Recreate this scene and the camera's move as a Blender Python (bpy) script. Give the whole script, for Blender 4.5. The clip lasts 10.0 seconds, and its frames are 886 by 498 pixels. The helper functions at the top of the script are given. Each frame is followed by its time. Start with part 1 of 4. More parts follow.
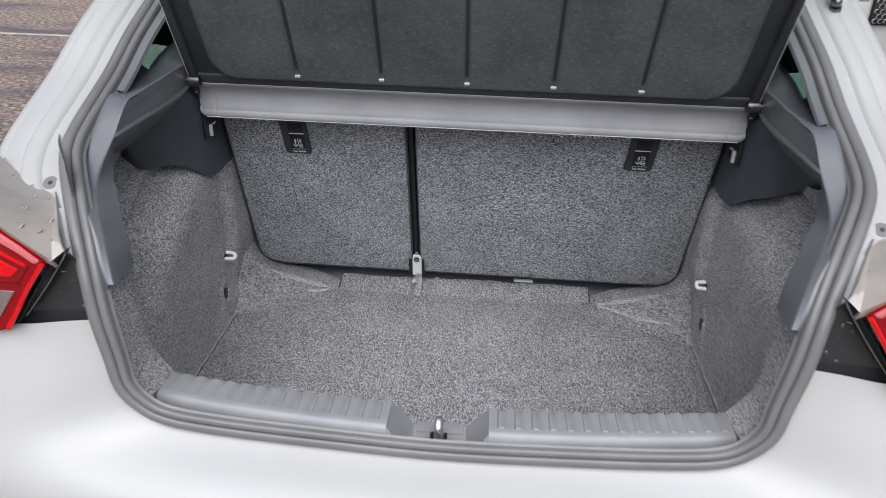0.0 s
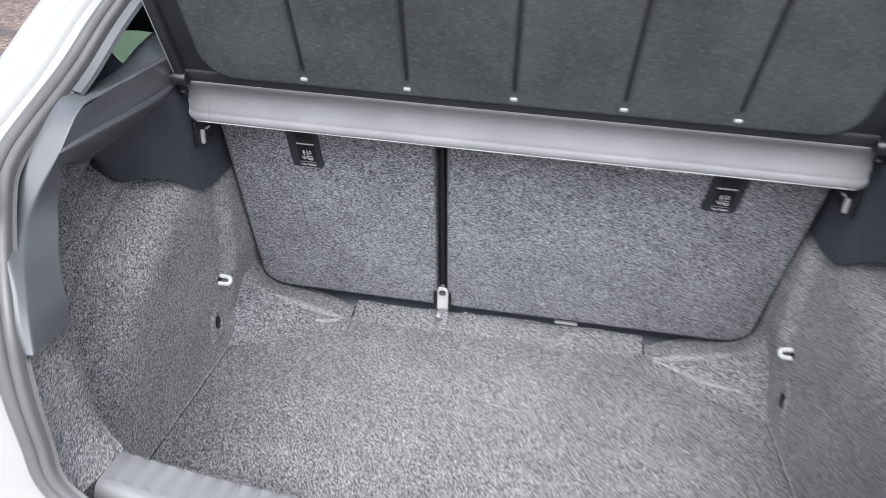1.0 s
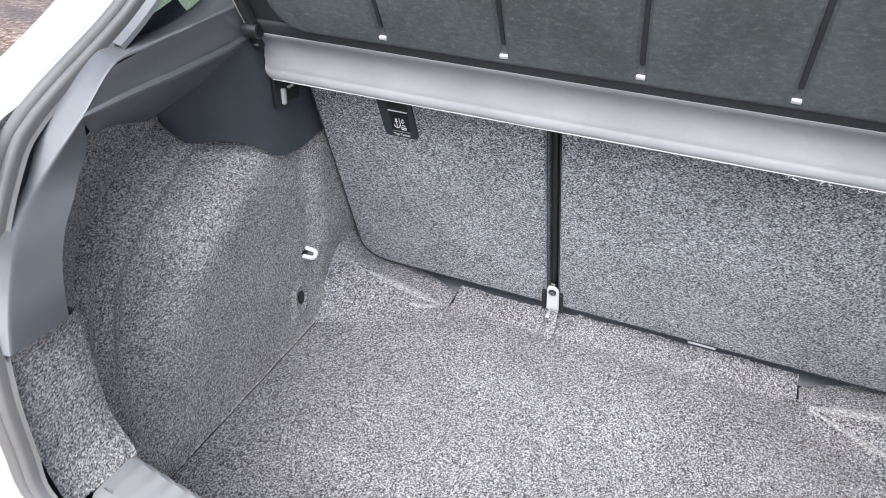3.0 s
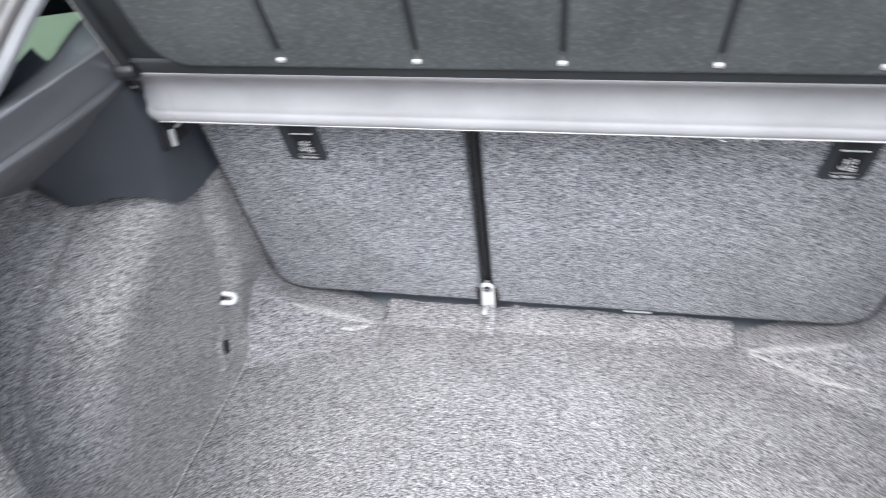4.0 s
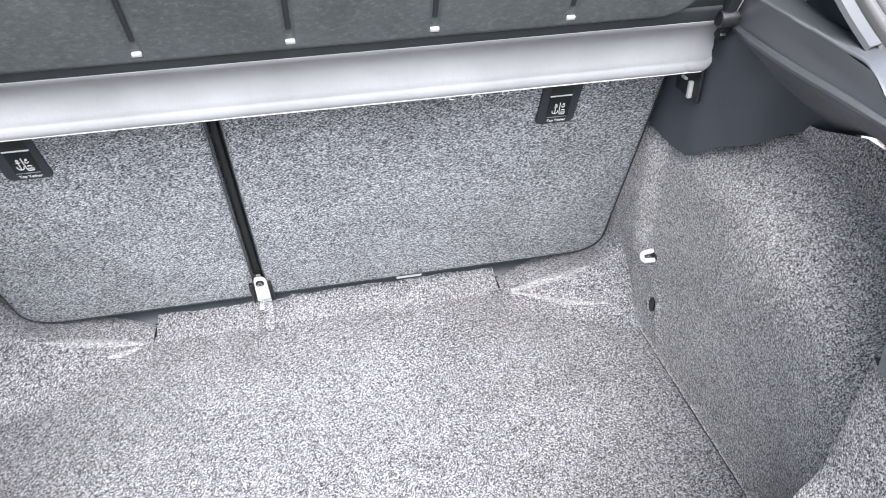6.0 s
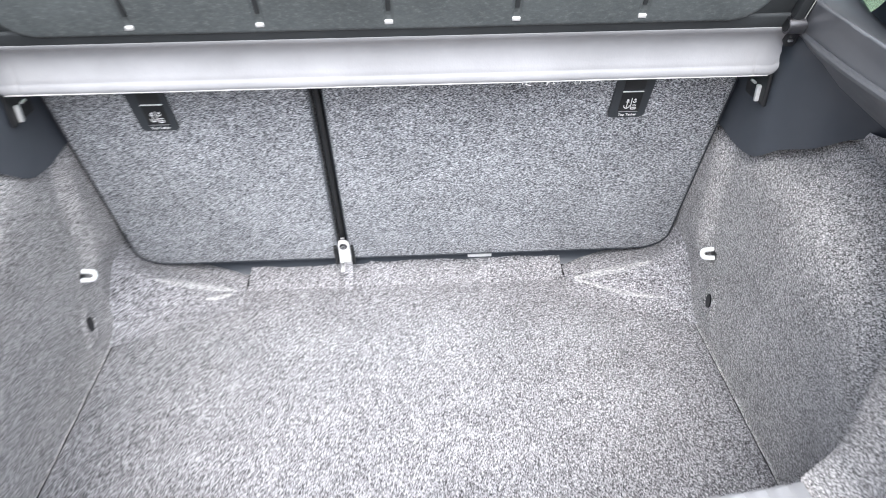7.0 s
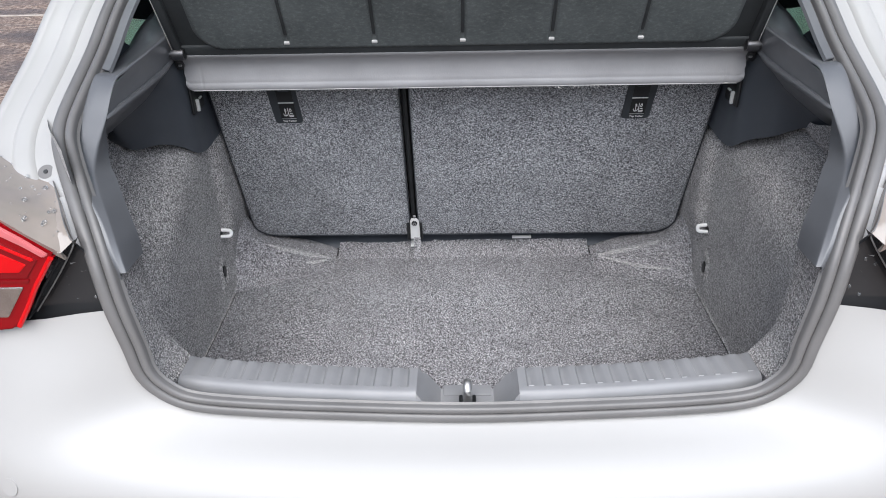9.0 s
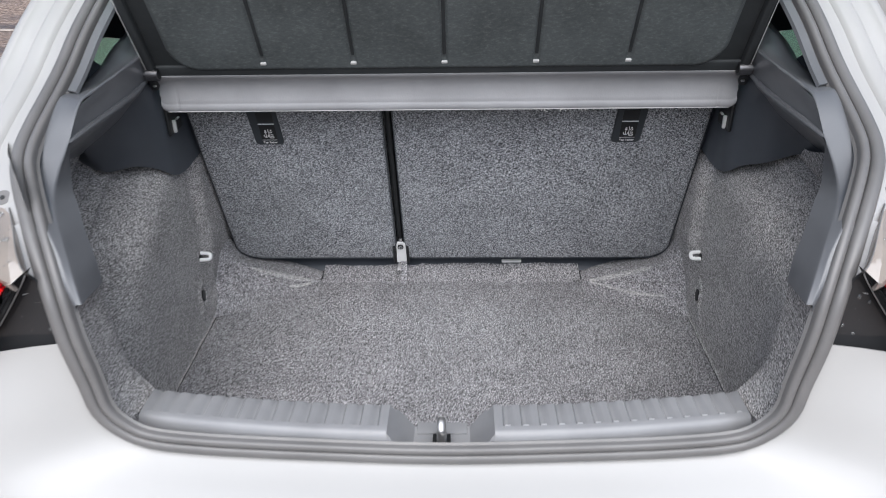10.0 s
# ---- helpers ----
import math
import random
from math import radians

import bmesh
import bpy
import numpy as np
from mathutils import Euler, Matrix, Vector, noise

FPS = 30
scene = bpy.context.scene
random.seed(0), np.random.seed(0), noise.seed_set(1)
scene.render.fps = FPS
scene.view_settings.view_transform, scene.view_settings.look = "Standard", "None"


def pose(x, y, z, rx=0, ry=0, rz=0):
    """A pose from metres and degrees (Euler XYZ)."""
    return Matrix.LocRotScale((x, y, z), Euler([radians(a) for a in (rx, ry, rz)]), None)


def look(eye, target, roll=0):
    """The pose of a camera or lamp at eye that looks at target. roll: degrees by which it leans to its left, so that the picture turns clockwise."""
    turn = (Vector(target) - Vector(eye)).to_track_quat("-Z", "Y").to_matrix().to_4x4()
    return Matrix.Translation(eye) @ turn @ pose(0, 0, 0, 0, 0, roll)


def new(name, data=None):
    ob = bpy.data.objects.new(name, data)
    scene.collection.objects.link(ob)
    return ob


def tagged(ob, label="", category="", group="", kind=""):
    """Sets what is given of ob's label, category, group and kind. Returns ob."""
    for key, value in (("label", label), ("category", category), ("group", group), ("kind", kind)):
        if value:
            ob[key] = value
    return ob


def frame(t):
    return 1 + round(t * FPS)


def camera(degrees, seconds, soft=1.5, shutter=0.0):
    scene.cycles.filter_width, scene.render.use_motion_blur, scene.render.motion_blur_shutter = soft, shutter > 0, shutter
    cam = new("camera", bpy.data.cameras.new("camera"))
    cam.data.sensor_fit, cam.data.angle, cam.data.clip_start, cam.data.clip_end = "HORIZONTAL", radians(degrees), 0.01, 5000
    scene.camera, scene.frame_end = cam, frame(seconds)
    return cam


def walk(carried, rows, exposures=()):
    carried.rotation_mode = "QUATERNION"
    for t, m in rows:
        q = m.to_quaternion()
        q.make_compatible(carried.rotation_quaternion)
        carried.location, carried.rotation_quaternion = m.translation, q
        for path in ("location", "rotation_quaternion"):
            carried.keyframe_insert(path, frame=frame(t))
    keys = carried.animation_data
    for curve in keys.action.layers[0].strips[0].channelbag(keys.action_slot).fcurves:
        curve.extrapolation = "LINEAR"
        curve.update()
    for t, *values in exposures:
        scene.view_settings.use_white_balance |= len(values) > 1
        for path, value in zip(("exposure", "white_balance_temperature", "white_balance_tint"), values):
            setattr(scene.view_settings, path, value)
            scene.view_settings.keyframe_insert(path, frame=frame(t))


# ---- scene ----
cam = camera(64.1, 10.0, 0.85, 0.65)
PATH = [
    (0, (0.052, -0.034, 1.274), (-0.077, 1.744, 0.367), 1.6),
    (0.5, (0.051, 0.073, 1.261), (-0.109, 1.838, 0.335), 2.6),
    (1, (0.036, 0.215, 1.254), (-0.189, 1.958, 0.299), 3.4),
    (1.5, (0.013, 0.308, 1.246), (-0.317, 2.009, 0.248), 3.6),
    (2, (0.03, 0.353, 1.236), (-0.426, 2.001, 0.199), 3.3),
    (2.5, (0.08, 0.406, 1.232), (-0.524, 1.98, 0.156), 2.5),
    (2.7, (0.09, 0.414, 1.227), (-0.566, 1.961, 0.142), 1.7),
    (3.8, (0.03, 0.46, 1.228), (-0.44, 2.044, 0.101), -3.1),
    (4, (0.013, 0.458, 1.226), (-0.328, 2.079, 0.106), -3.4),
    (4.5, (-0.004, 0.447, 1.225), (-0.02, 2.097, 0.095), -3.8),
    (5, (0.012, 0.44, 1.222), (0.228, 2.067, 0.08), -3.4),
    (5.2, (0.023, 0.44, 1.221), (0.297, 2.054, 0.072), -3.0),
    (6.3, (0.006, 0.425, 1.215), (0.289, 2.029, 0.055), -0.8),
    (6.5, (-0.004, 0.41, 1.212), (0.236, 2.022, 0.053), -0.5),
    (7, (0.025, 0.334, 1.227), (0.091, 1.978, 0.09), -0.7),
    (7.5, (0.062, 0.21, 1.239), (0.013, 1.876, 0.132), -1.2),
    (8, (0.037, 0.122, 1.255), (-0.035, 1.806, 0.177), -1.7),
    (8.5, (-0.004, 0.021, 1.266), (-0.061, 1.727, 0.225), -1.6),
    (9, (-0.01, -0.022, 1.271), (-0.054, 1.706, 0.264), -1.3),
    (9.5, (0.005, -0.018, 1.271), (-0.044, 1.721, 0.284), -1.2),
    (10, (0.029, 0.025, 1.269), (-0.03, 1.772, 0.297), -1.1),
]
EXPOSURES = [(t, e, 6000, 9) for t, e in ((0.0, 0.18), (0.6, 0.36), (1.0, 0.76), (1.6, 1.08), (2.5, 1.02), (4.0, 1.26), (4.5, 1.5), (5.2, 1.52), (6.5, 1.40), (7.0, 1.54), (7.3, 1.46), (7.8, 1.04), (8.3, 0.61), (9.0, 0.38), (10.0, 0.30))]
walk(cam, [(t, look(eye, target, roll)) for t, eye, target, roll in PATH], EXPOSURES)

# ---- light ----
world = bpy.data.worlds.new("overcast_sky")
scene.world = world
world.use_nodes = True
wn = world.node_tree
sky = wn.nodes.new("ShaderNodeTexSky")
sky.sky_type = "NISHITA"
sky.sun_disc = False
sky.sun_elevation = radians(55)
sky.sun_rotation = radians(183)
sky.air_density, sky.dust_density, sky.ozone_density = 1.0, 5.0, 1.0
wn.links.new(sky.outputs["Color"], wn.nodes["Background"].inputs["Color"])
wn.nodes["Background"].inputs["Strength"].default_value = 0.10
sun = new("sun", bpy.data.lights.new("sun", "SUN"))
sun.data.energy, sun.data.angle, sun.data.color = 3.4, radians(74), (1.0, 0.985, 0.975)
sun.matrix_world = look((0.2, -2.3, 4.9), (0, 0.6, 0.5))

# ---- materials ----


def principled(name):
    m = bpy.data.materials.new(name)
    m.use_nodes = True
    return m, m.node_tree, m.node_tree.nodes["Principled BSDF"]


def ramp(nt, fac, stops):
    r = nt.nodes.new("ShaderNodeValToRGB")
    while len(r.color_ramp.elements) < len(stops):
        r.color_ramp.elements.new(0.5)
    for e, (p, c) in zip(r.color_ramp.elements, stops):
        e.position, e.color = p, (*c, 1)
    nt.links.new(fac, r.inputs["Fac"])
    return r.outputs["Color"]


def noise_tex(nt, scale, detail=4, rough=0.55, stretch=(1, 1, 1), turn=(0, 0, 0)):
    tc = nt.nodes.new("ShaderNodeTexCoord")
    mp = nt.nodes.new("ShaderNodeMapping")
    mp.inputs["Scale"].default_value = stretch
    mp.inputs["Rotation"].default_value = turn
    n = nt.nodes.new("ShaderNodeTexNoise")
    n.inputs["Scale"].default_value, n.inputs["Detail"].default_value, n.inputs["Roughness"].default_value = scale, detail, rough
    nt.links.new(tc.outputs["Object"], mp.inputs["Vector"])
    nt.links.new(mp.outputs["Vector"], n.inputs["Vector"])
    return n.outputs["Fac"]


def mixed(nt, fac, a, b, mode="MIX"):
    m = nt.nodes.new("ShaderNodeMix")
    m.data_type, m.blend_type = "RGBA", mode
    for sock, v in ((m.inputs["Factor"], fac), (m.inputs["A"], a), (m.inputs["B"], b)):
        if isinstance(v, (int, float)):
            sock.default_value = v
        elif isinstance(v, tuple):
            sock.default_value = (*v, 1)
        else:
            nt.links.new(v, sock)
    return m.outputs["Result"]


def bump(nt, bsdf, height, strength, distance):
    b = nt.nodes.new("ShaderNodeBump")
    b.inputs["Strength"].default_value, b.inputs["Distance"].default_value = strength, distance
    nt.links.new(height, b.inputs["Height"])
    nt.links.new(b.outputs["Normal"], bsdf.inputs["Normal"])


def flecks(nt, scale, stretch=(1, 1, 1), turn=(0, 0, 0)):
    """Cells of random grey, a few millimetres across."""
    tc = nt.nodes.new("ShaderNodeTexCoord")
    mp = nt.nodes.new("ShaderNodeMapping")
    mp.inputs["Scale"].default_value = stretch
    mp.inputs["Rotation"].default_value = turn
    v = nt.nodes.new("ShaderNodeTexVoronoi")
    v.inputs["Scale"].default_value = scale
    nt.links.new(tc.outputs["Object"], mp.inputs["Vector"])
    nt.links.new(mp.outputs["Vector"], v.inputs["Vector"])
    return v.outputs["Color"]


def carpet(name, dark, mid, light, stretch=(1, 1, 1), scale=650.0, turn=(0.15, 0.1, 0.2), wide=0.2):
    """Tweed-like needle felt: pale fibre tips a few millimetres long over a dark ground, with faint wide patches."""
    m, nt, b = principled(name)
    fine = flecks(nt, scale, stretch, turn)
    tips = noise_tex(nt, scale * 0.72, 2, 0.6, stretch, tuple(v + 0.35 for v in turn))
    clumps = flecks(nt, scale * 0.55, stretch, tuple(v + 0.7 for v in turn))
    patches = noise_tex(nt, 9, 3, 0.5)
    a = ramp(nt, fine, [(0.36, dark), (0.56, mid), (0.75, light)])
    c = ramp(nt, tips, [(0.42, dark), (0.51, mid), (0.60, light)])
    col = mixed(nt, 0.45, a, c)
    col = mixed(nt, 0.14, col, ramp(nt, clumps, [(0.38, dark), (0.55, mid), (0.72, light)]))
    col = mixed(nt, 1.0, col, ramp(nt, patches, [(0.3, (1 - wide,) * 3), (0.7, (1.0,) * 3)]), "MULTIPLY")
    nt.links.new(col, b.inputs["Base Color"])
    b.inputs["Roughness"].default_value = 0.95
    b.inputs["Specular IOR Level"].default_value = 0.15
    b.inputs["Sheen Weight"].default_value = 0.08
    b.inputs["Sheen Roughness"].default_value = 0.5
    bump(nt, b, tips, 0.7, 0.0025)
    return m


def plastic(name, colour, rough, grain=900.0, depth=0.15, wear=0.12, spec=0.5):
    m, nt, b = principled(name)
    wide = noise_tex(nt, 9, 4, 0.6)
    col = ramp(nt, wide, [(0.3, tuple(v * (1 - wear) for v in colour)), (0.7, tuple(v * (1 + wear) for v in colour))])
    nt.links.new(col, b.inputs["Base Color"])
    r = ramp(nt, noise_tex(nt, 25, 4, 0.6), [(0.3, (rough * 0.9,) * 3), (0.7, (min(1, rough * 1.12),) * 3)])
    nt.links.new(r, b.inputs["Roughness"])
    b.inputs["Specular IOR Level"].default_value = spec
    bump(nt, b, noise_tex(nt, grain, 2, 0.5), depth, 0.0006)
    return m


def metal(name, colour, rough):
    m, nt, b = principled(name)
    col = ramp(nt, noise_tex(nt, 60, 4, 0.6), [(0.3, tuple(v * 0.8 for v in colour)), (0.7, colour)])
    nt.links.new(col, b.inputs["Base Color"])
    b.inputs["Metallic"].default_value, b.inputs["Roughness"].default_value = 1.0, rough
    return m


M_FLOOR = carpet("boot_carpet", (0.038, 0.037, 0.039), (0.155, 0.152, 0.158), (0.76, 0.75, 0.77))
M_SIDE = carpet("side_carpet", (0.058, 0.056, 0.055), (0.285, 0.275, 0.268), (0.90, 0.875, 0.86), (1.0, 1.0, 0.9), 780.0)
M_SEAT = carpet("seat_carpet", (0.040, 0.041, 0.048), (0.192, 0.198, 0.209), (0.82, 0.84, 0.87), (0.85, 1, 1.1))
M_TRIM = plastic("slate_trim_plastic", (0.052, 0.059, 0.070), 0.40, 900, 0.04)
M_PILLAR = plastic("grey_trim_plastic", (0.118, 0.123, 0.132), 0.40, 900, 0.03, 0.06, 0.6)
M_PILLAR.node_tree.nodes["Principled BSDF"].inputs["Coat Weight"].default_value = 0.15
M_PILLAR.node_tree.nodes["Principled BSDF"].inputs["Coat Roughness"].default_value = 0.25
M_SILL = plastic("sill_plastic", (0.235, 0.237, 0.243), 0.36)
M_SEAL = plastic("seal_rubber", (0.145, 0.142, 0.140), 0.36, 500, 0.1)
M_BLACK = plastic("black_plastic", (0.012, 0.013, 0.014), 0.45)
M_SHELF = plastic("shelf_felt", (0.080, 0.090, 0.092), 0.7, 350, 0.6, 0.3, 0.4)
nt = M_SHELF.node_tree
b = nt.nodes["Principled BSDF"]
brush = noise_tex(nt, 220, 4, 0.75, (0.6, 1, 1), (0.3, 0.5, 0.2))
nt.links.new(mixed(nt, 0.25, b.inputs["Base Color"].links[0].from_socket, ramp(nt, brush, [(0.36, (0.036, 0.042, 0.041)), (0.55, (0.10, 0.115, 0.113)), (0.68, (0.26, 0.284, 0.278))])), b.inputs["Base Color"])
M_SHELFEDGE = plastic("shelf_border", (0.034, 0.038, 0.040), 0.7, 350, 0.2, 0.2, 0.4)
M_STRIP = plastic("shelf_edge_vinyl", (0.29, 0.292, 0.30), 0.42, 350, 0.30, 0.12, 0.4)
M_PAINT = plastic("white_paint", (0.39, 0.386, 0.376), 0.42, 40, 0.001, 0.01)
M_PAINT.node_tree.nodes["Principled BSDF"].inputs["Coat Weight"].default_value = 0.2
M_PAINT.node_tree.nodes["Principled BSDF"].inputs["Coat Roughness"].default_value = 0.12
# pale grey of the wheel rims and of the glints painted on the sill
M_SILLEND = plastic("glint_and_rim_grey", (0.45, 0.455, 0.46), 0.35)
M_FLANGE = plastic("plain_grey", (0.38, 0.38, 0.38), 0.4, 300, 0.05)
M_GREEN, nt, b = principled("green_tinted_glass")
b.inputs["Base Color"].default_value = (0.56, 0.95, 0.73, 1)
b.inputs["Roughness"].default_value = 0.18
b.inputs["Transmission Weight"].default_value = 0.9
M_STEEL = metal("zinc_steel", (0.75, 0.75, 0.76), 0.3)
M_PIN = metal("dark_steel", (0.22, 0.22, 0.23), 0.35)
M_STRIKER = metal("brushed_steel", (0.62, 0.61, 0.60), 0.5)
M_ZINC = plastic("dull_zinc", (0.50, 0.50, 0.49), 0.5, 300, 0.05, 0.1)
M_WHITE = plastic("white_plastic", (0.78, 0.78, 0.77), 0.4, 300, 0.05, 0.05)
M_CREASE = carpet("creased_carpet", (0.30, 0.298, 0.295), (0.60, 0.595, 0.59), (0.86, 0.85, 0.84))
nt = M_CREASE.node_tree
nt.links.new(ramp(nt, noise_tex(nt, 330, 3, 0.7, (1, 1, 1), (0.5, 0.2, 0.9)), [(0.34, (0.08,) * 3), (0.54, (0.95,) * 3)]), nt.nodes["Principled BSDF"].inputs["Alpha"])

# ---- mesh helpers ----


def part(name, bm, material, parent=None, label="", smooth=True, angle=40):
    bmesh.ops.recalc_face_normals(bm, faces=bm.faces)
    me = bpy.data.meshes.new(name)
    bm.to_mesh(me)
    bm.free()
    me.materials.append(material)
    if smooth:
        me.polygons.foreach_set("use_smooth", [True] * len(me.polygons))
        me.set_sharp_from_angle(angle=radians(angle))
    ob = new(name, me)
    if parent:
        ob.parent = parent
    return tagged(ob, label)


def thing(name, label, category, kind="", group="", at=(0, 0, 0)):
    ob = new(name)
    ob.empty_display_size = 0.1
    ob.location = at
    return tagged(ob, label, category, group, kind)


def loft(rows, closed=False, ring=False, caps=False):
    """Quads between rows of points; closed joins the last row to the first, ring each row's end to its start."""
    bm = bmesh.new()
    vs = [[bm.verts.new(p) for p in r] for r in rows]
    n, m = len(vs), len(vs[0])
    for i in range(n if closed else n - 1):
        a, b = vs[i], vs[(i + 1) % n]
        for j in range(m if ring else m - 1):
            k = (j + 1) % m
            bm.faces.new((a[j], a[k], b[k], b[j]))
    if caps:
        bm.faces.new(vs[0])
        bm.faces.new(vs[-1])
    return bm


def thick(bm, depth):
    """Gives a sheet a thickness behind it."""
    bmesh.ops.recalc_face_normals(bm, faces=bm.faces)
    bmesh.ops.solidify(bm, geom=bm.faces[:], thickness=depth)
    return bm


def block(size, at=(0, 0, 0), bev=0.002, m=None, seg=2):
    bm = bmesh.new()
    bmesh.ops.create_cube(bm, size=1, matrix=(m or Matrix()) @ Matrix.Translation(at) @ Matrix.Diagonal((*size, 1)))
    if bev:
        bmesh.ops.bevel(bm, geom=bm.edges[:], offset=bev, segments=seg, affect="EDGES", profile=0.5)
    return bm


def curve_points(pts, n, closed=False):
    """n points evenly along a smooth curve through pts."""
    P = [Vector(p) for p in pts]
    k = len(P)
    dense = []
    for i in range(k if closed else k - 1):
        if closed:
            a, b, c, d = P[i - 1], P[i], P[(i + 1) % k], P[(i + 2) % k]
        else:
            a, b, c, d = P[max(i - 1, 0)], P[i], P[i + 1], P[min(i + 2, k - 1)]
        for s in range(16):
            t = s / 16
            dense.append(0.5 * (2 * b + (c - a) * t + (2 * a - 5 * b + 4 * c - d) * t * t + (3 * b - a - 3 * c + d) * t ** 3))
    dense.append(P[0] if closed else P[-1])
    run = [0.0]
    for a, b in zip(dense, dense[1:]):
        run.append(run[-1] + (b - a).length)
    out = []
    for i in range(n):
        w = run[-1] * i / (n if closed else n - 1)
        j = min(max(int(np.searchsorted(run, w, "right")) - 1, 0), len(dense) - 2)
        f = (w - run[j]) / max(run[j + 1] - run[j], 1e-9)
        out.append(dense[j].lerp(dense[j + 1], f))
    return out


def keyed(pts, per):
    """A smooth curve through pts with the same number of steps between each two of them."""
    P = [Vector(p) for p in pts]
    out = []
    for i in range(len(P) - 1):
        a, b, c, d = P[max(i - 1, 0)], P[i], P[i + 1], P[min(i + 2, len(P) - 1)]
        for q in range(per):
            t = q / per
            out.append(0.5 * (2 * b + (c - a) * t + (2 * a - 5 * b + 4 * c - d) * t * t + (3 * b - a - 3 * c + d) * t ** 3))
    return out + [P[-1]]


def tube(pts, radius, sides=10, caps=True, closed=False, flat=1.0):
    pts = [Vector(p) for p in pts]
    rows = []
    up = Vector((0.13, 0.21, 0.97))
    for i, p in enumerate(pts):
        a = pts[i - 1] if (i or closed) else p
        b = pts[(i + 1) % len(pts)] if (i < len(pts) - 1 or closed) else p
        t = (b - a).normalized()
        u = (up - up.dot(t) * t).normalized()
        v = t.cross(u)
        rows.append([p + radius * (math.cos(q) * u + flat * math.sin(q) * v) for q in (2 * math.pi * k / sides for k in range(sides))])
    return loft(rows, closed, True, caps and not closed)


def mirror(p):
    return Vector((-p[0], p[1], p[2]))


def sided(rows, side):
    return [[Vector((side * p[0], p[1], p[2])) for p in r] for r in rows]


# ---- the boot opening: half outline of the seal's outer edge, bottom middle to top middle ----
HALF = [(0.0, 0.652, 0.621), (0.15, 0.654, 0.624), (0.285, 0.656, 0.630), (0.36, 0.657, 0.640), (0.397, 0.658, 0.662), (0.418, 0.660, 0.692), (0.427, 0.666, 0.73),
        (0.441, 0.676, 0.785), (0.454, 0.694, 0.841), (0.479, 0.733, 0.890), (0.517, 0.797, 0.933), (0.534, 0.838, 0.951), (0.539, 0.882, 0.971), (0.537, 0.98, 1.017),
        (0.530, 1.05, 1.064), (0.515, 1.13, 1.118), (0.50, 1.23, 1.185), (0.47, 1.40, 1.29), (0.40, 1.50, 1.35), (0.2, 1.53, 1.37), (0.0, 1.535, 1.375)]
OPEN = HALF + [(-x, y, z) for x, y, z in HALF[-2:0:-1]]
LOOP = curve_points(OPEN, 320, True)


def slope(z):
    """Angle in degrees by which the opening's face looks up at a height."""
    return float(np.interp(z, [0.62, 0.78, 0.84, 0.89, 0.93, 0.97, 1.06, 1.3, 1.37], [2, 8, 22, 42, 56, 62, 57, 55, 80]))


def frames_of(loop):
    """Point, inward way and outward-facing normal along the opening."""
    out = []
    for i, p in enumerate(loop):
        t = (loop[(i + 1) % len(loop)] - loop[i - 1]).normalized()
        a = radians(slope(p.z))
        n = Vector((0, -math.cos(a), math.sin(a)))
        n = (n - n.dot(t) * t).normalized()
        b = n.cross(t)
        if b.dot(Vector((0, 1.0, 1.0)) - p) < 0:
            b = -b
        out.append((p, b, n))
    return out


RIM = frames_of(LOOP)


def rim_rows(profile, keep=lambda p: True):
    """Rows of points at (inward, outward) offsets from the rim."""
    out = []
    for p, b, n in RIM:
        if keep(p):
            k = float(np.interp(p.z, [0.64, 0.78], [0.60, 0.72]))
            out.append([p + (s * k * b + h * k * n if s > 0 else s * b + h * n) for s, h in profile])
    return out


def arc(cs, ch, r, a0, a1, k):
    return [(cs + r * math.cos(radians(a0 + (a1 - a0) * i / k)), ch + 0.8 * r * math.sin(radians(a0 + (a1 - a0) * i / k))) for i in range(k + 1)]


car = thing("car", "white hatchback with its tailgate open, standing on wet asphalt", "car")

SEAL_PROFILE = [(0.000, -0.010)] + arc(0.011, 0.0, 0.011, 180, 10, 9) + [(0.0228, -0.011)] + arc(0.0315, 0.0, 0.0080, 170, 5, 6) + [(0.0400, -0.008), (0.044, -0.012)]
part("weatherstrip", loft(rim_rows(SEAL_PROFILE), closed=True), M_SEAL, car, "double-lipped dark grey rubber door seal")

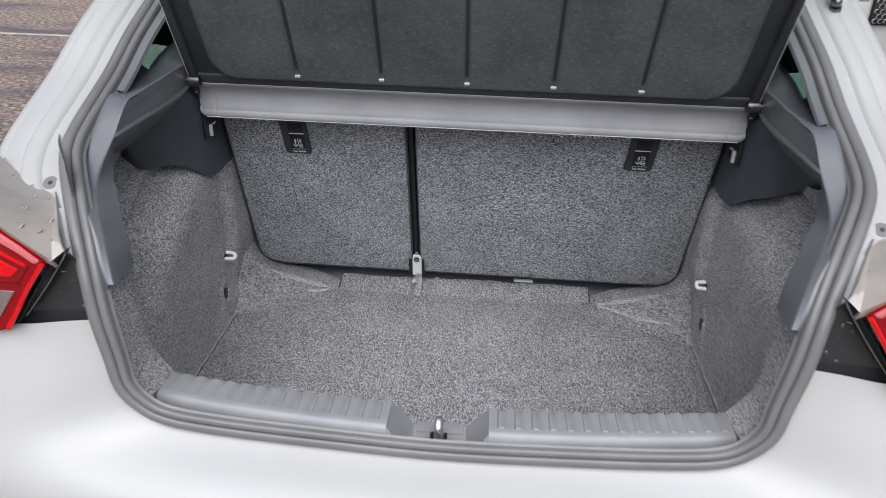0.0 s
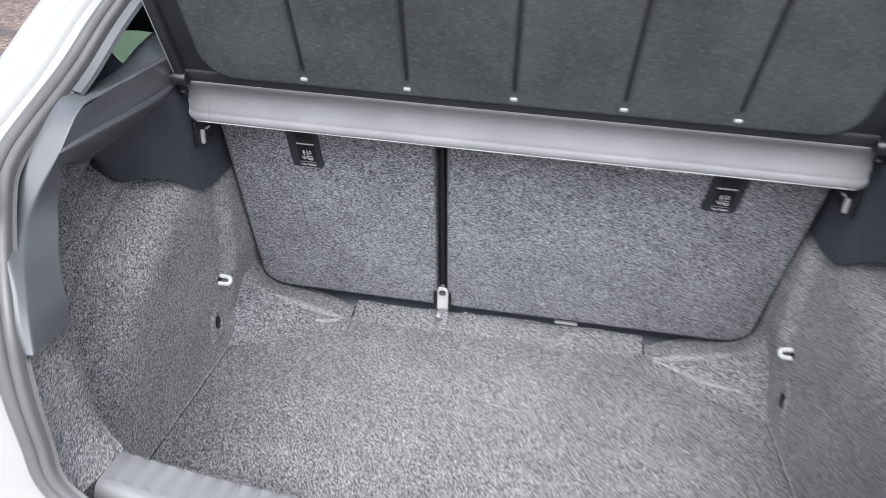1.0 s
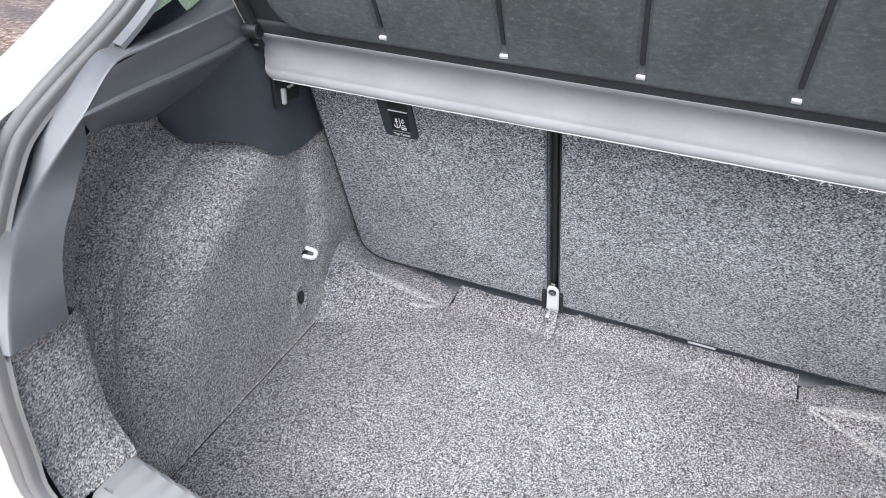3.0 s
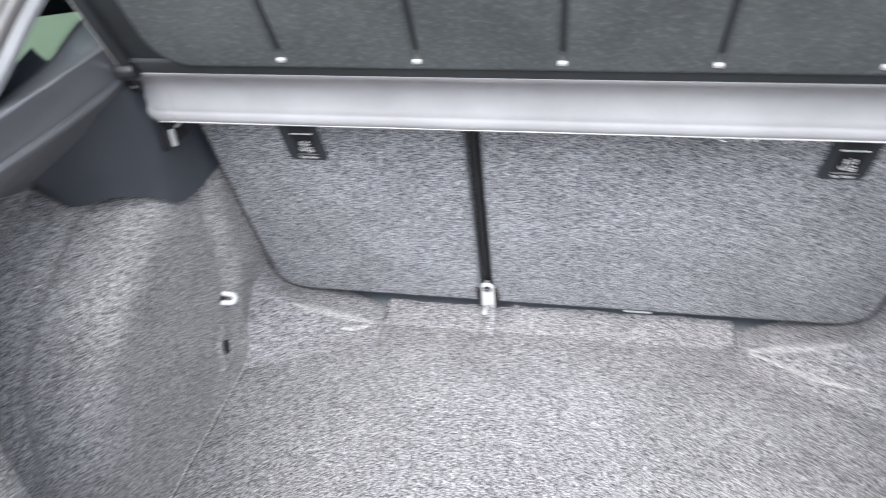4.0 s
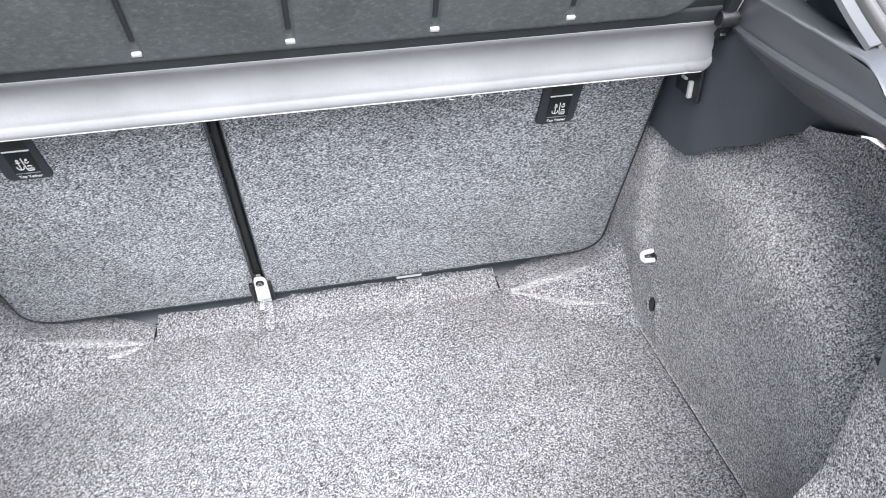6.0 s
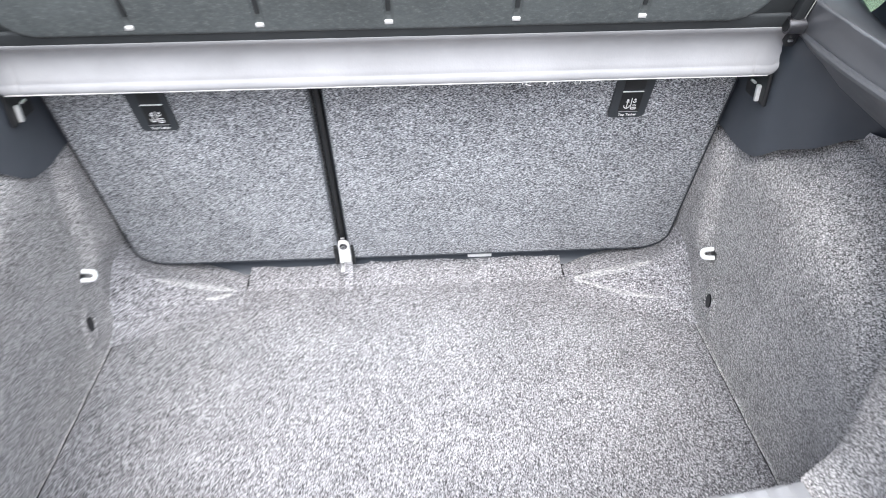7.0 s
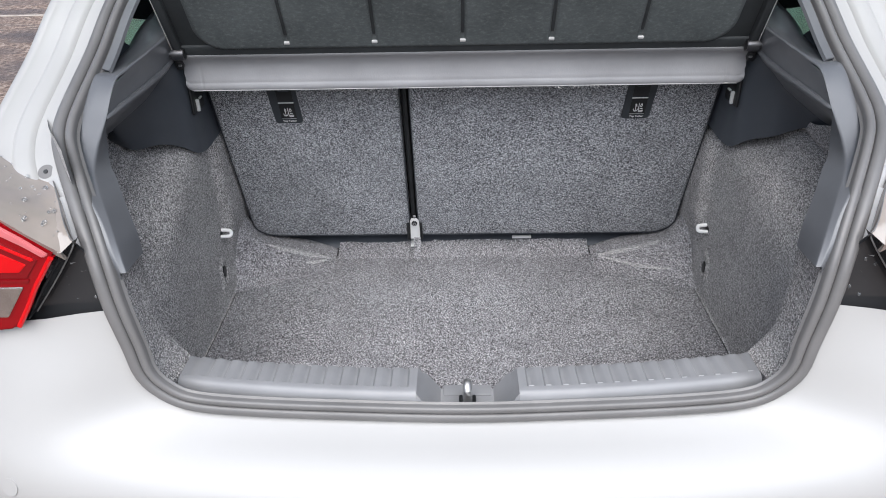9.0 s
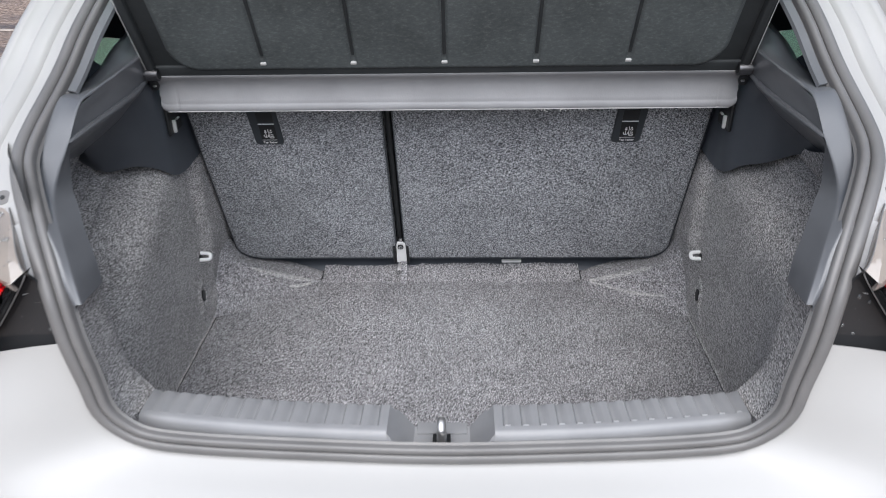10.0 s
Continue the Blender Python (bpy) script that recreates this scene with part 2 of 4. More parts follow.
# painted frame round the opening
GUTTER = [(0.006, -0.012), (-0.004, -0.010), (-0.014, -0.013), (-0.028, -0.0135), (-0.031, -0.010), (-0.035, -0.0085), (-0.048, -0.0060), (-0.052, -0.0075), (-0.055, -0.0100), (-0.072, -0.0095), (-0.076, -0.0065), (-0.081, -0.0050), (-0.090, -0.008), (-0.096, -0.016), (-0.101, -0.03), (-0.107, -0.12)]
for side in (-1, 1):
    part("pillar_frame", loft(rim_rows(GUTTER, lambda p: p.x * side > 0.05 and p.z > 0.918)), M_PAINT, car, "white painted body channel beside the hatch opening")
    flange = [(0.004, -0.012), (-0.003, -0.002), (-0.012, 0.0), (-0.020, 0.0), (-0.026, -0.010)]
    part("lamp_flange", loft(rim_rows(flange, lambda p: p.x * side > 0.05 and 0.842 < p.z < 0.905)), M_FLANGE, car, "grey body flange beside the tail lamp")
    part("flange_end", loft(rim_rows([(0.004, -0.012), (-0.003, -0.005), (-0.012, -0.007), (-0.022, -0.016)], lambda p: p.x * side > 0.05 and 0.898 < p.z < 0.922)), M_FLANGE, car)
    # dark joint between the seal and the inner trims
    joint = [(0.034, -0.008), (0.037, -0.030), (0.040, -0.075)]
    part("trim_joint", loft(rim_rows(joint, lambda p: p.x * side > 0.36 and 0.905 < p.z < 0.99)), M_BLACK, car)
    # round rubber stop above the lamp
    n = Vector((0, -math.cos(radians(52)), math.sin(radians(52))))
    c = Vector((side * 0.530, 0.7967, 0.9093))
    stop = part("rubber_stop", tube([c - 0.012 * n, c - 0.001 * n, c + 0.0055 * n, c + 0.008 * n], 0.0100, 20), M_SEAL, car, "round grey rubber stop")
    part("screw", tube([c + 0.005 * n, c + 0.0088 * n], 0.0032, 6), M_BLACK, stop)

# bumper: sections from the opening's edge outwards, lamp foot to middle and on to the other lamp
SECTIONS = [
    (0.0, [(-0.436, 0.684, 0.778), (-0.47, 0.682, 0.775), (-0.53, 0.678, 0.768), (-0.62, 0.69, 0.757), (-0.72, 0.74, 0.74), (-0.80, 0.84, 0.70), (-0.84, 0.96, 0.60), (-0.85, 1.0, 0.35)]),
    (0.12, [(-0.420, 0.672, 0.715), (-0.45, 0.664, 0.712), (-0.50, 0.650, 0.706), (-0.57, 0.642, 0.692), (-0.66, 0.66, 0.66), (-0.74, 0.72, 0.60), (-0.79, 0.80, 0.48), (-0.79, 0.82, 0.30)]),
    (0.24, [(-0.388, 0.664, 0.655), (-0.412, 0.652, 0.648), (-0.46, 0.630, 0.640), (-0.53, 0.606, 0.626), (-0.60, 0.598, 0.596), (-0.65, 0.61, 0.54), (-0.68, 0.65, 0.44), (-0.68, 0.66, 0.28)]),
    (0.34, [(-0.30, 0.662, 0.632), (-0.315, 0.646, 0.624), (-0.34, 0.618, 0.614), (-0.38, 0.586, 0.599), (-0.41, 0.566, 0.57), (-0.43, 0.562, 0.52), (-0.44, 0.57, 0.43), (-0.44, 0.58, 0.27)]),
    (0.5, [(0, 0.658, 0.623), (0, 0.640, 0.614), (0, 0.608, 0.605), (0, 0.574, 0.590), (0, 0.552, 0.565), (0, 0.543, 0.52), (0, 0.543, 0.43), (0, 0.55, 0.26)]),
]
SECTIONS += [(1 - u, [mirror(p) for p in r]) for u, r in SECTIONS[-2::-1]]
cols = [curve_points([r[k] for _, r in SECTIONS], 90) for k in range(8)]
rows = [curve_points([c[i] for c in cols], 22) for i in range(90)]
bumper = part("bumper", loft(rows), M_PAINT, car, "white painted rear bumper")
for s in (-1, 1):
    c = Vector((s * 0.575, 0.592, 0.575))
    n = Vector((s * 0.25, -0.93, 0.28)).normalized()
    part("parking_sensor", tube([c - 0.02 * n, c + 0.004 * n, c + 0.006 * n], 0.0125, 20), M_PAINT, bumper)

# ---- tail lamps ----
M_RED = plastic("red_lens", (0.62, 0.002, 0.005), 0.10, 400, 0.02, 0.1, 0.3)
M_RED.node_tree.nodes["Principled BSDF"].inputs["Coat Weight"].default_value = 0.3
# pale red paints the sheen along the lens's top edge
M_LENS_SHEEN = plastic("red_lens_sheen", (0.62, 0.16, 0.17), 0.10, 400, 0.02, 0.2, 0.8)
M_LENS = plastic("dark_red_lens", (0.24, 0.001, 0.004), 0.10, 400, 0.02, 0.1, 0.3)
M_LENS.node_tree.nodes["Principled BSDF"].inputs["Coat Weight"].default_value = 0.25
M_DEEPRED = plastic("deep_red_lens", (0.20, 0.002, 0.005), 0.12, 400, 0.02, 0.1)
# beige base puts the mirrored sky into the colour of a dark housing
M_GLOSS = plastic("sky_toned_housing", (0.30, 0.265, 0.235), 0.10, 200, 0.02, 0.15, 0.8)
M_DARKGLOSS = plastic("gloss_black", (0.035, 0.036, 0.038), 0.12, 200, 0.02, 0.1)
M_CHROME = metal("lamp_reflector", (0.8, 0.78, 0.75), 0.12)
M_DROP, nt, b = principled("water")
b.inputs["Base Color"].default_value = (0.85, 0.87, 0.88, 1)
b.inputs["Roughness"].default_value = 0.03
b.inputs["Transmission Weight"].default_value = 0.9
b.inputs["IOR"].default_value = 1.33


def fill(pts, depth, m=None):
    """A bevelled plate over a flat outline of points (u, v)."""
    bm = bmesh.new()
    f = bm.faces.new([bm.verts.new((u, v, 0)) for u, v in pts])
    r = bmesh.ops.extrude_face_region(bm, geom=[f])
    bmesh.ops.translate(bm, vec=(0, 0, depth), verts=[v for v in r["geom"] if isinstance(v, bmesh.types.BMVert)])
    bmesh.ops.recalc_face_normals(bm, faces=bm.faces)
    bmesh.ops.bevel(bm, geom=bm.edges[:], offset=abs(depth) * 0.3, segments=2, affect="EDGES")
    if m is not None:
        bmesh.ops.transform(bm, matrix=m, verts=bm.verts)
    return bm


def lens_place(pts, depth, s, y=0.669, out=0.0055):
    """Plates given by x and height, standing upright."""
    m = Matrix(((s, 0, 0, s * out), (0.0, 0, -1, y), (0, 1, 0, 0), (0, 0, 0, 1)))
    return fill(pts, depth, m)


def tail_lamp(s):
    top0 = [(0.464, 0.667, 0.869), (0.496, 0.667, 0.893), (0.520, 0.668, 0.912), (0.60, 0.69, 0.95), (0.72, 0.76, 0.955)]
    top1 = [(0.478, 0.70, 0.892), (0.512, 0.715, 0.908), (0.545, 0.73, 0.922), (0.62, 0.76, 0.955), (0.73, 0.82, 0.96)]
    top2 = [(0.512, 0.772, 0.906), (0.535, 0.79, 0.908), (0.57, 0.80, 0.918), (0.64, 0.83, 0.95), (0.75, 0.88, 0.955)]
    cols = [curve_points(r, 16) for r in (top0, top1, top2)]
    rows = [curve_points([c[i] for c in cols], 10) for i in range(16)]
    rows = [[r[0] + Vector((0, 0.004, -0.012))] + r for r in rows]
    lamp = part("tail_lamp", thick(loft(sided(rows, s)), 0.004), M_GLOSS, car, "wet red tail lamp with a glossy housing")
    lens = [(0.466, 0.866), (0.497, 0.892), (0.522, 0.912), (0.60, 0.945), (0.72, 0.95), (0.72, 0.765), (0.60, 0.757), (0.546, 0.763), (0.533, 0.772), (0.499, 0.824)]
    part("red_frame", lens_place(lens, 0.012, s, 0.676), M_LENS, lamp)
    part("inner_field", lens_place([(0.486, 0.862), (0.525, 0.887), (0.60, 0.915), (0.71, 0.92), (0.71, 0.838), (0.505, 0.838)], 0.002, s, 0.6645), M_DEEPRED, lamp)
    part("light_bar", lens_place([(0.500, 0.8565), (0.527, 0.8725), (0.60, 0.897), (0.70, 0.902), (0.70, 0.846), (0.511, 0.846)], 0.003, s, 0.664), M_RED, lamp)
    part("bar_lip", lens_place([(0.489, 0.8635), (0.526, 0.8855), (0.60, 0.912), (0.70, 0.917), (0.70, 0.913), (0.60, 0.908), (0.527, 0.8815), (0.492, 0.8605)], 0.0035, s, 0.664), M_RED, lamp)
    part("top_bevel", lens_place([(0.472, 0.8685), (0.497, 0.8905), (0.522, 0.9095), (0.60, 0.942), (0.71, 0.946), (0.71, 0.932), (0.60, 0.927), (0.525, 0.8975), (0.497, 0.879), (0.479, 0.8645)], 0.005, s, 0.667), M_LENS_SHEEN, lamp, "top edge of the lens with its sheen painted pale red")
    edge = curve_points([(0.4685, 0.6615, 0.8655), (0.484, 0.6615, 0.845), (0.499, 0.6615, 0.8245), (0.517, 0.6615, 0.796), (0.5345, 0.6615, 0.771)], 20)
    part("lens_rim", tube([Vector((s * (p.x + 0.0055), p.y, p.z)) for p in edge], 0.0032, 8), M_RED, lamp)
    part("divider", lens_place([(0.503, 0.836), (0.71, 0.834), (0.71, 0.830), (0.506, 0.831)], 0.002, s, 0.6645), M_DEEPRED, lamp)
    part("clear_window", lens_place([(0.513, 0.826), (0.70, 0.824), (0.70, 0.784), (0.545, 0.783)], 0.0025, s, 0.6643), M_CHROME, lamp, "clear reversing light window")
    # glossy cheek between lens and rim, and the pale rim itself
    a = [(0.466, 0.672, 0.866), (0.499, 0.672, 0.824), (0.535, 0.672, 0.772)]
    b = [(0.453, 0.680, 0.877), (0.485, 0.680, 0.829), (0.524, 0.680, 0.781)]
    rows = [[p, p.lerp(q, 0.3) + Vector((0, 0.004, 0)), p.lerp(q, 0.7) + Vector((0, 0.004, 0)), q, q + Vector((0, 0.012, 0))] for p, q in zip(curve_points(a, 12), curve_points(b, 12))]
    part("cheek", loft(sided(rows, s)), M_DARKGLOSS, lamp)
    rim = [(0.512, 0.772, 0.911), (0.49, 0.735, 0.90), (0.470, 0.70, 0.889), (0.457, 0.682, 0.879), (0.454, 0.679, 0.872), (0.485, 0.678, 0.829), (0.524, 0.678, 0.781)]
    part("rim", tube([Vector((s * p.x, p.y, p.z)) for p in curve_points(rim, 40)], 0.0009, 8), M_SEAL, lamp)
    brow = curve_points([top0[0], top1[0], top2[0]], 12)
    lip = curve_points([(0.455, 0.681, 0.876), (0.470, 0.70, 0.889), (0.49, 0.735, 0.90), (0.512, 0.772, 0.911)], 12)
    rows = [[p + Vector((0.004, 0, 0)), p, q, q + Vector((-0.001, 0.003, -0.006)), q + Vector((0.0, 0.008, -0.022))] for p, q in zip(brow, lip)]
    part("lamp_edge", loft(sided(rows, s)), M_GLOSS, lamp)
    # dark bracket plate below, and the black gap behind everything
    part("bracket_plate", lens_place([(0.453, 0.856), (0.462, 0.866), (0.475, 0.86), (0.56, 0.756), (0.50, 0.750), (0.434, 0.754), (0.442, 0.81)], 0.004, s, 0.698, 0.0), M_DARKGLOSS, car, "dark plastic bracket plate beside the lamp")
    part("gap_filler", block((0.15, 0.02, 0.20), (s * 0.735, 0.87, 0.84), 0.004), M_BLACK, car)
    # rain drops
    rng = random.Random(5 + s)
    bm = bmesh.new()
    for k in range(58):
        if k < 52:
            i, j = rng.randrange(0, 11), rng.randrange(1, 10)
            p = rows_top[i][j].lerp(rows_top[i + 1][j + 1 if j < 9 else 9], rng.random())
            n = Vector((0.1, -0.45, 0.88))
        else:
            p = Vector((0.452 + 0.035 * rng.random(), 0.6937, 0.785 + 0.05 * rng.random()))
            n = Vector((0, -1, 0))
        r = rng.choice((0.0008, 0.0010, 0.0013, 0.0020, 0.0030)) * (1.25 if k < 52 else 0.8)
        m = Matrix.Translation((s * p.x, p.y, p.z)) @ Vector((s * n.x, n.y, n.z)).to_track_quat("Z", "Y").to_matrix().to_4x4() @ Matrix.Diagonal((r, r * rng.uniform(0.8, 1.5), r * 0.55, 1))
        bmesh.ops.create_icosphere(bm, subdivisions=2, radius=1, matrix=m)
    drops = part("rain_drops", bm, M_DROP)
    tagged(drops, "clear rain drops on the lamp and bracket", "rain drops", kind="stuff")


_c = [curve_points(r, 16) for r in ([(0.464, 0.667, 0.869), (0.496, 0.667, 0.893), (0.520, 0.668, 0.912), (0.60, 0.69, 0.95), (0.72, 0.76, 0.955)],
                                    [(0.478, 0.70, 0.892), (0.512, 0.715, 0.908), (0.545, 0.73, 0.922), (0.62, 0.76, 0.955), (0.73, 0.82, 0.96)],
                                    [(0.512, 0.772, 0.906), (0.535, 0.79, 0.908), (0.57, 0.80, 0.918), (0.64, 0.83, 0.95), (0.75, 0.88, 0.955)])]
rows_top = [curve_points([c[i] for c in _c], 10) for i in range(16)]
for s in (-1, 1):
    tail_lamp(s)

# ---- interior shell behind the trims, roof and front, so that the place is closed ----
part("roof", block((1.2, 1.9, 0.03), (0, 2.45, 1.42), 0.01), M_PAINT, car)
gate_rows = []
for v, w, lift in ((0.0, 0.50, 0.0), (0.04, 0.53, 0.012), (0.2, 0.555, 0.022), (0.5, 0.57, 0.03), (0.75, 0.56, 0.034), (0.93, 0.53, 0.02), (1.0, 0.50, 0.0)):
    y, z = 1.47 - 0.80 * v, 1.43 + 0.60 * v
    gate_rows.append([(w * q, y + 0.02 * (1 - q * q) - 0.02 + 0.57 * lift, z + 0.8 * lift - 0.02 * q * q) for q in (-1, -0.96, -0.6, -0.2, 0.2, 0.6, 0.96, 1)])
bm = loft(gate_rows)
bm.faces.ensure_lookup_table()
hole = [f for f in bm.faces if 0.06 < (1.47 - f.calc_center_median().y) / 0.80 < 0.50 and abs(f.calc_center_median().x) < 0.50]
bmesh.ops.delete(bm, geom=hole, context="FACES")
gate = part("tailgate", thick(bm, 0.03), M_PAINT, car, "white painted open tailgate")
pane = part("rear_window", thick(loft([[(x, y, z + 0.004) for x, y, z in r[1:7]] for r in gate_rows[1:4]]), 0.004), M_GREEN, gate, "tinted rear window")
pane.visible_shadow = False
part("firewall", block((1.3, 0.03, 1.0), (0, 3.3, 0.9), 0.005), M_BLACK, car)
part("underbody", block((1.5, 2.8, 0.05), (0, 1.98, 0.33), 0.01), M_BLACK, car)
part("bonnet", loft([[(x, y, z - 0.05 * (x / 0.75) ** 2) for x in np.linspace(-0.74, 0.74, 9)] for y, z in ((3.2, 1.02), (3.5, 0.98), (4.0, 0.90), (4.25, 0.80), (4.35, 0.62), (4.38, 0.35))]), M_PAINT, car)
M_TINT = plastic("dark_window_glass", (0.02, 0.025, 0.024), 0.06, 200, 0.0, 0.05)
part("windscreen", thick(loft([[(x, y - 0.06 * x * x, z) for x in np.linspace(-w, w, 7)] for y, z, w in ((2.5, 1.44, 0.56), (2.85, 1.26, 0.62), (3.22, 1.02, 0.70))]), 0.005), M_TINT, car)
for s in (-1, 1):
    rows = []
    for y in (0.98, 1.12, 1.32, 1.6, 2.0, 2.6, 3.2, 3.8, 4.3):
        w = float(np.interp(y, [1.02, 1.6, 3.2, 4.3], [0.82, 0.85, 0.85, 0.74]))
        top = float(np.interp(y, [0.98, 1.32, 1.74, 1.85, 3.2, 4.3], [0.70, 0.78, 0.80, 0.95, 0.96, 0.72]))
        rows.append([(w - 0.10, y, top), (w - 0.02, y, top - 0.02), (w, y, top - 0.12), (w - 0.01, y, 0.6), (w, y, 0.42), (w - 0.03, y, 0.25)])
    part("body_side", loft(sided(rows, s)), M_PAINT, car, "white painted car side")
    part("side_window", thick(loft(sided([[(0.75, y, 0.95), (0.69, y + sl, 1.2), (0.60, y + 2 * sl, 1.42)] for y, sl in ((1.75, 0.0), (2.4, 0.02), (3.15, -0.30))], s)), 0.004), M_TINT, car)
    for y in (1.55, 3.65):
        wheel = part("wheel", tube([(s * 0.66, y, 0.31), (s * 0.68, y, 0.31), (s * 0.83, y, 0.31), (s * 0.85, y, 0.31)], 0.31, 32), M_BLACK, car, "black tyred wheel")
        part("rim", tube([(s * 0.80, y, 0.31), (s * 0.856, y, 0.31)], 0.20, 24), M_SILLEND, wheel)

for s in (-1, 1):
    part("side_liner", block((0.01, 0.34, 0.36), (s * 0.680, 0.94, 0.63), 0.003), M_BLACK, car)
    part("side_liner", block((0.01, 0.45, 0.42), (s * 0.662, 1.33, 0.66), 0.003), M_BLACK, car)

# ---- boot floor ----
floor_mat = thing("boot_floor", "grey speckled carpet boot floor with a lifting tab", "boot floor")
part("mat", block((0.9585, 0.64, 0.02), (0, 1.05, 0.44), 0.004), M_FLOOR, floor_mat)
rows = []
for x in np.linspace(-0.284, 0.284, 40):
    w = 0.0008 * math.sin(x * 40) + 0.0005 * math.sin(x * 95 + 1)
    dip = 0.006 * max(0, min(1, (x + 0.08) / 0.02))
    rows.append([(x, 1.34, 0.4485), (x, 1.36, 0.4525 + w * 0.5), (x, 1.385, 0.459 + w), (x, 1.408 - dip + w, 0.466 + w), (x, 1.412 - dip + w, 0.463), (x, 1.41 - dip, 0.456)])
part("rear_tab", thick(loft(rows), 0.004), M_FLOOR, floor_mat)
rows = []
for y, z, lean in ((1.332, 0.4515, 0.0), (1.345, 0.4555, 0.0), (1.353, 0.464, 0.0004), (1.3565, 0.476, 0.0008), (1.3565, 0.490, 0.0012), (1.3575, 0.498, 0.0014)):
    rows.append([(x + lean, y + 0.0006 * math.sin(k * 2.1), z) for k, x in enumerate((-0.1105, -0.108, -0.104, -0.100, -0.0965))])
part("pull_strap", thick(loft(rows), 0.0035), M_FLOOR, floor_mat)

# corner carpets that climb to the seat, with pale worn folds
for s in (-1, 1):
    front = curve_points([(0.284, 1.27, 0.4492), (0.36, 1.255, 0.4490), (0.42, 1.235, 0.4490), (0.494, 1.20, 0.453)], 24)
    fold = curve_points([(0.287, 1.342, 0.453), (0.34, 1.338, 0.466), (0.39, 1.325, 0.487), (0.43, 1.310, 0.510), (0.488, 1.285, 0.55)], 24)
    rear = curve_points([(0.287, 1.384, 0.452), (0.32, 1.396, 0.461), (0.37, 1.394, 0.474), (0.415, 1.386, 0.486), (0.450, 1.374, 0.500), (0.470, 1.36, 0.535), (0.484, 1.35, 0.58)], 24)
    rows = []
    for a, b, c in zip(front, fold, rear):
        lowish = a.lerp(b, 0.55) + Vector((0, 0, -0.30 * (b.z - a.z)))
        rows.append([a] + curve_points([a, lowish, b, b.lerp(c, 0.5) + Vector((0, 0, 0.002)), c], 14)[1:] + [c + Vector((0, 0.012, -0.004))])
    corner = part("corner_carpet", loft(sided(rows, s)), M_FLOOR, car)
    for k, line in enumerate(([(0.300, 1.340, 0.4575), (0.34, 1.338, 0.4675), (0.39, 1.325, 0.4885), (0.425, 1.312, 0.508)], [(0.300, 1.338, 0.457), (0.34, 1.315, 0.4575), (0.39, 1.285, 0.460), (0.44, 1.262, 0.468)])):
        if s < 0 and k:
            line = [(0.305, 1.330, 0.4575), (0.325, 1.322, 0.458), (0.35, 1.316, 0.4585)]
        pts = curve_points(line, 14)
        rows = []
        for i, p in enumerate(pts):
            w = (0.010 if k == 0 else 0.0075) * math.sin(math.pi * min(0.97, max(0.12, i / 13))) ** 0.6
            rows.append([p + Vector((0, dy * w, dz)) for dy, dz in ((-1, 0.0004), (-0.4, 0.003), (0.4, 0.003), (1, 0.0004))])
        part("worn_fold", loft(sided(rows, s)), M_CREASE, corner)

# ---- side carpets ----


ARCH = {-1: (1.441, 0.557, 1.85, 0.540, 2.1, 0.092, 0.022), 1: (1.188, 0.506, 1.98, 0.553, 1.15, 0.072, 0.030)}


def wall_x(y, z, s):
    """Half width of the carpeted side: a flat face, the round shoulder of the wheel arch and the pocket behind it."""
    yc, zc, k, rad, grade, deep, soft = ARCH[s]
    d = math.hypot(max(0.0, yc - y), k * max(0.0, z - zc)) - rad
    low = min(1, max(0, (z - 0.47) / 0.14))
    run = soft * math.log1p(math.exp(min(40, d / soft)))
    foot = min(1, max(0, (z - 0.453) / 0.05))
    x = 0.4805 + foot * (0.0055 if s < 0 else 0.001) + low * deep * math.tanh(grade * run / deep)
    x -= low * (0.007 if s < 0 else 0.004) * math.exp(-((d + 0.004) / 0.045) ** 2)
    # beads pressed into the pocket, behind the shoulder
    if s < 0:
        x += low * (0.008 * math.exp(-((d - 0.028) / 0.013) ** 2) - 0.012 * math.exp(-((d - 0.058) / 0.011) ** 2))
    x -= low * 0.004 * math.exp(-((d - 0.094) / 0.010) ** 2)
    x += low * 0.010 * math.exp(-((d - 0.120) / 0.014) ** 2)
    # the pocket comes back towards the lip of the opening
    x -= low * (0.095 if s < 0 else 0.05) * (max(0.0, 0.925 - y) / 0.165) ** 1.3
    # step towards the seat, and the pressed ring round the small hole
    f = max(0, min(1, (y - 1.222) / 0.04))
    x -= 0.014 * f * f * (3 - 2 * f) * min(1, max(0, (z - 0.5) / 0.1))
    ring = math.hypot((y - 1.188) / 0.9, (z - 0.517) / 1.5)
    x -= 0.0035 * math.exp(-((ring - 0.0175) / 0.0045) ** 2)
    ridge = (y - 1.168) - 0.25 * (z - 0.50)
    x -= 0.003 * math.exp(-(ridge / 0.006) ** 2) * max(0, 1 - abs(z - 0.495) / 0.045)
    return x + 0.0012 * noise.noise((y * 22, z * 22, 3.0 * s))


